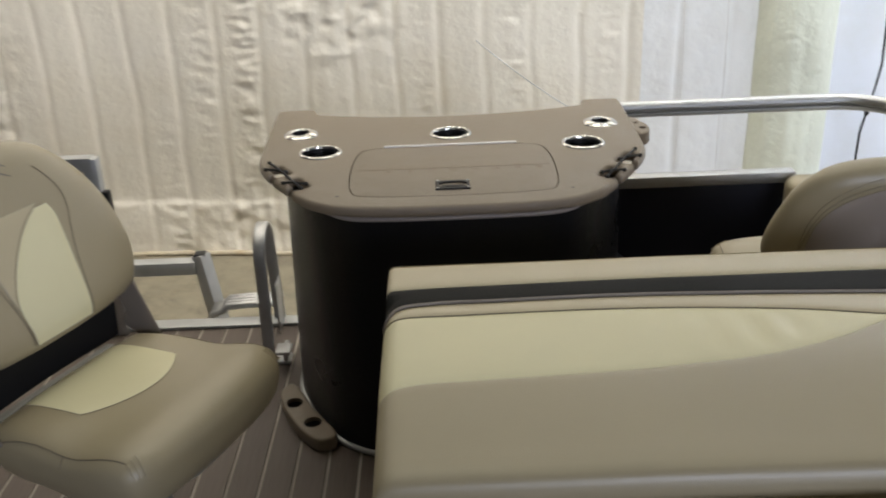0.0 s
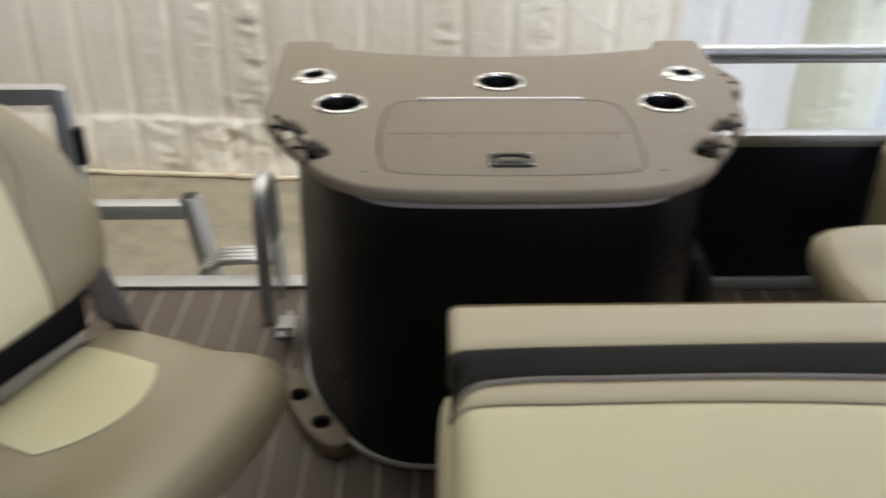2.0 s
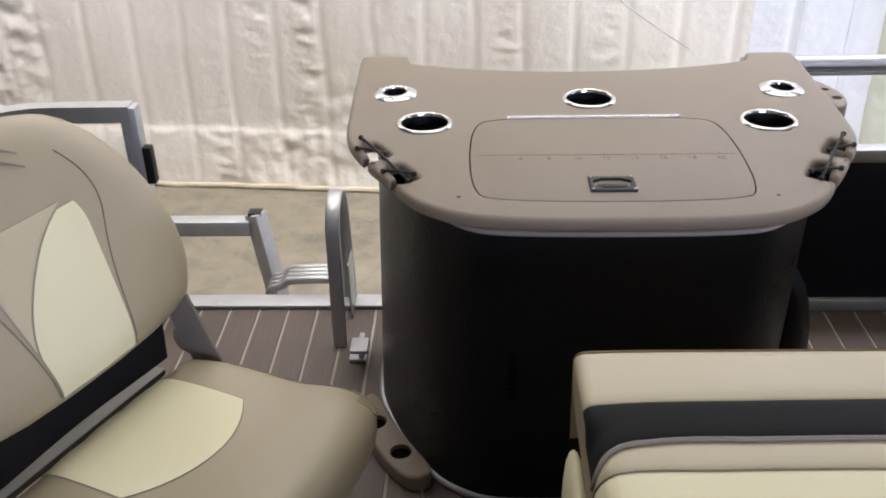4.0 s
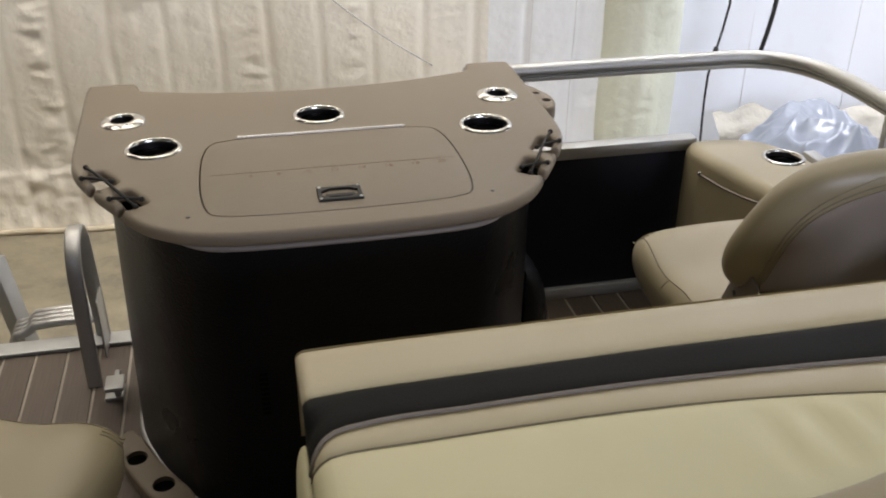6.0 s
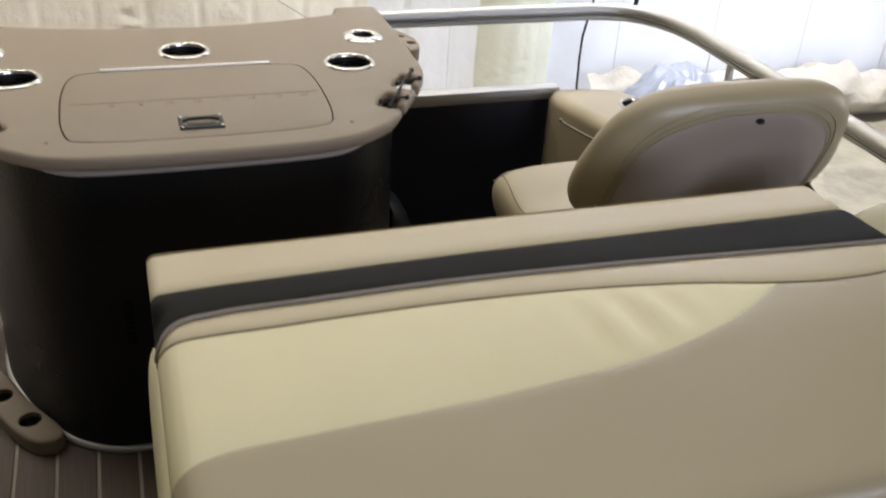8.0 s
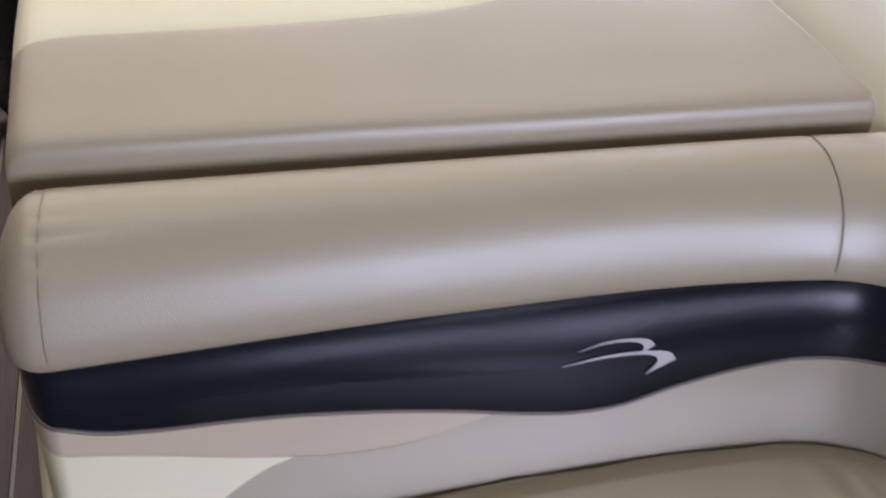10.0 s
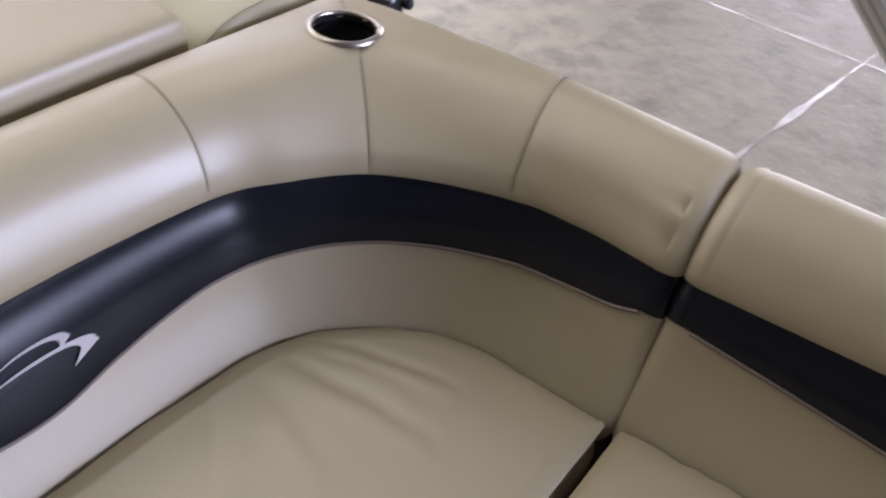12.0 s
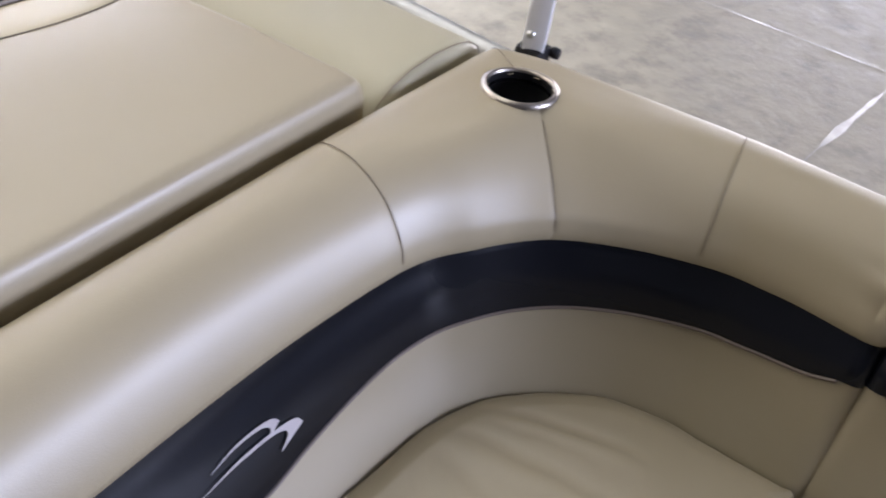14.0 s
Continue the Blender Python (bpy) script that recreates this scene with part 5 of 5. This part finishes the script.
        lx_, lz = curve_fn([(q, p[0]) for q, p in enumerate(low_)]), curve_fn([(q, p[1]) for q, p in enumerate(low_)])
        for i in range(29):
            q = 4 * i / 28
            rows.append([on_band(lerp(tx(q), lx_(q), m_ / 4), lerp(tz(q), lz(q), m_ / 4)) for m_ in range(5)])
        part("emblem_stroke", *grid(rows), SILVER_THREAD, b, "silver embroidered stroke")
    # cup holder in the corner
    cup_holder("cup_holder", CUP_C, b, r_out=0.0515, tilt=CUP_TILT, inner=0.86, proud=0.3, ring_mat=RIM_STEEL)
    box("core", (END_X, 0.35, 0.0), (1.0, OY - 0.01, 0.58), TAUPE, b, bevel=0.01)
    # Added dark block: stops light leaking through the gap, stands for its shade.
    box("gap_shade_block", (1.085, -0.212, 0.0), (OX - 0.03, -0.178, 0.70), CREASE_SHADE, b, "added dark block standing for the shade in the gap", bevel=0.004)
    box("core", (1.085, -0.16, 0.0), (OX - 0.01, 0.42, 0.58), TAUPE, b, bevel=0.01)
    return b


corner_backrest()


def side_outer(s):
    return Vector((OX + 0.06 * s, lerp(-0.226, -1.35, s)))


def side_inner(s):
    return Vector((CXS + 0.07 * s, lerp(-0.226, -1.35, s)))


def side_band(s):
    return Vector((1.058 + 0.09 * s, lerp(-0.226, -1.35, s)))


def side_backrest():
    b = thing("side_lounge", "taupe side lounge back with black band", "lounge")
    lo = lambda s: 0.604 - 0.12 * min(0.6, s) - 0.06 * min(0.6, s) ** 2
    lounge_panel("roll_panel", 0, 1, roll_profile, TAUPE, b, po=side_outer, pi=side_inner, bp=side_band, cap_a=True)

    def bp(s):
        zs = np.linspace(0.661, lo(s), 31)
        return [(band_w(i / 30, lo(s)), z) for i, z in enumerate(zs)]

    lounge_panel("band", 0, 1, bp, BLACK, b, "black vinyl band", po=side_outer, pi=side_inner, bp=side_band, cap_a=True)
    backrest_path_tube("piping", lambda s: (front_w(lo(s)) + 0.030, lo(s) - 0.002), 0.01, 1, 0.0027, LOUNGE_PIPING, b, po=side_outer, pi=side_inner, bp=side_band)
    lounge_panel("lower_panel", 0, 1, lambda s: [(front_w(max(z, 0.43)) + max(0, 0.43 - z) * 0.5, z) for z in np.linspace(lo(s) - 0.004, 0.40, 12)], TAUPE, b, po=side_outer, pi=side_inner, bp=side_band, cap_a=True, dip=0)
    box("core", (1.085, -1.34, 0.0), (OX - 0.01, -0.23, 0.58), TAUPE, b, bevel=0.01)
    return b


side_backrest()


# ---- lounge seats ----
CREASE = np.array([tuple(inner_path(q)) for q in np.linspace(0, 3, 260)] + [(CXS + 0.06 * (-q - 0.2), q) for q in np.linspace(-0.2, -1.3, 80)])


def seat_inside(x, y):
    """Distance in from the backrest crease."""
    return float(np.min(np.hypot(CREASE[:, 0] - x, CREASE[:, 1] - y)))


FOLDS = (((0.835, 0.178), (0.885, 0.02), 0.0050, 0.010), ((0.775, 0.198), (0.80, 0.0), 0.0045, 0.013), ((0.70, 0.205), (0.60, 0.10), 0.0030, 0.012), ((0.80, 0.19), (0.845, 0.06), 0.0022, 0.009), ((0.73, 0.20), (0.69, 0.04), 0.0026, 0.014))


def seat_sheet(rows_xy, mat, parent, name, edges):
    rows = []
    for r in rows_xy:
        row = []
        for x, y in r:
            d = max(0.0005, min(seat_inside(x, y), edges(x, y)))
            z = 0.437 + 0.015 * min(1, d / 0.03) ** 0.5 + 0.003 * noise.noise((x * 4, y * 4, 1))
            for (ax, ay), (bx, by), deep, wide in FOLDS:
                # each fold is a shallow trough with a soft ridge on one side, dying out along its length
                ux, uy = bx - ax, by - ay
                q = ((x - ax) * ux + (y - ay) * uy) / (ux * ux + uy * uy)
                off = ((x - ax) * uy - (y - ay) * ux) / math.hypot(ux, uy) + 0.010 * math.sin(q * 2.6) + 0.006 * noise.noise((q * 3, ax * 9, 1))
                if -0.1 < q < 1.3:
                    fade = math.sin(math.pi * min(1, max(0, (q + 0.1) / 1.4))) ** 0.7
                    z += fade * deep * (0.8 * math.exp(-((off - 1.6 * wide) / (1.5 * wide)) ** 2) - math.exp(-(off / wide) ** 2))
            row.append((x, y, z))
        rows.append(row)
    v, f = grid(rows)
    return part(name, v, f, mat, parent)


def lounge_seats():
    a = thing("corner_seat_cushion", "taupe vinyl corner seat cushion with soft wrinkles", "seat cushion")
    rows = []
    for i in range(131):
        c = inner_path(lerp(0.12, 2.99, i / 130))
        near = (lerp(0.02, 0.986, i / 130), -0.193)
        rows.append([(lerp(near[0], c.x, q), lerp(near[1], c.y, q)) for q in (1 - (1 - k / 84) ** 1.5 for k in range(85))])
    seat_sheet(rows, TAUPE, a, "top", lambda x, y: min(y + 0.194, x - 0.015))
    # Thin dark tube paints the shade where seat meets back.
    tube("crease_shade_line", [(*inner_path(s), 0.434) for s in np.linspace(0.12, 2.98, 90)], 0.0024, CREASE_SHADE, a, "dark line painting the shade in the seat crease", n=6)
    # arched seam on the inner part of the corner seat
    arc = [(lerp(0.56, 0.775, q), -0.01 - 0.13 * q ** 1.6 - 0.02 * q, 0.4525) for q in np.linspace(0, 1, 30)]
    tube("arched_seam", arc, 0.0022, THREAD, a, n=6)
    box("boxing", (0.02, -0.198, 0.30), (0.98, 0.2, 0.428), TAUPE, a, bevel=0.02)
    b = thing("side_seat_cushion", "taupe vinyl side seat cushion", "seat cushion")
    rows = [[(lerp(0.5, CXS + 0.06 * (-y - 0.2) - 0.0005, 1 - (1 - k / 40) ** 1.5), y) for k in range(41)] for y in [-0.212 - 1.13 * (i / 39) ** 1.5 for i in range(40)]]
    seat_sheet(rows, TAUPE, b, "top", lambda x, y: min(-0.2115 - y, x - 0.499))
    box("boxing", (0.5, -1.34, 0.30), (0.98, -0.213, 0.428), TAUPE, b, bevel=0.02)
    # Same painted shade line along the side seat's crease.
    tube("crease_shade_line", [(CXS + 0.06 * (-y - 0.2), y, 0.434) for y in np.linspace(-0.22, -1.1, 20)], 0.0024, CREASE_SHADE, b, n=6)
    c = thing("seat_base", "dark moulded base under the lounge seats", "seat base")
    box("body", (0.03, -0.19, 0.0), (1.02, 0.30, 0.298), BLACK_PLASTIC, c, bevel=0.01)
    box("body", (0.52, -1.33, 0.0), (1.02, -0.215, 0.298), BLACK_PLASTIC, c, bevel=0.01)


lounge_seats()


# ---- canopy frame standing on the rail ----
def canopy_post():
    p = thing("canopy_post", "white square canopy post in a black rail clamp", "post")
    bar("post", (1.261, 0.428, 0.716), (1.265, 0.418, 2.3), 0.034, 0.034, POST_WHITE, p, bevel=0.003)
    box("clamp", (1.239, 0.406, 0.640), (1.283, 0.450, 0.724), BLACK_PLASTIC, p, "black plastic rail clamp", bevel=0.006)
    lathe("knob", [(0, 0.014), (0.008, 0.013), (0.010, 0.006), (0.008, 0.0)], (1.281, 0.406, 0.714), BLACK_PLASTIC, p, n=14, tilt=(math.pi / 2, 0))
    lathe("bolt", [(0, 0.006), (0.006, 0.005), (0.007, 0)], (1.244, 0.428, 0.748), BOLT, p, n=10, tilt=(0, -math.pi / 2))
    s = thing("canopy_strut", "sloping aluminium canopy strut with grooved sides", "strut")
    bar("strut", (1.30, 0.70, 1.764), (1.30, -0.58, 0.671), 0.038, 0.038, STRUT_ALU, s, bevel=0.004)
    for k in (-1, 0, 1):
        bar("groove", (1.2805, 0.70 + k * 0.007, 1.764 - k * 0.008), (1.2805, -0.58 + k * 0.007, 0.671 - k * 0.008), 0.003, 0.003, ALU_DULL, s, bevel=0.0005)


STRUT_ALU = material("pale_anodised_aluminium", (0.62, 0.61, 0.58), 0.4, 0.35, vary=0.05, scale=20)
POST_WHITE = material("white_powder_coat", (0.72, 0.73, 0.76), 0.35, vary=0.02)
canopy_post()
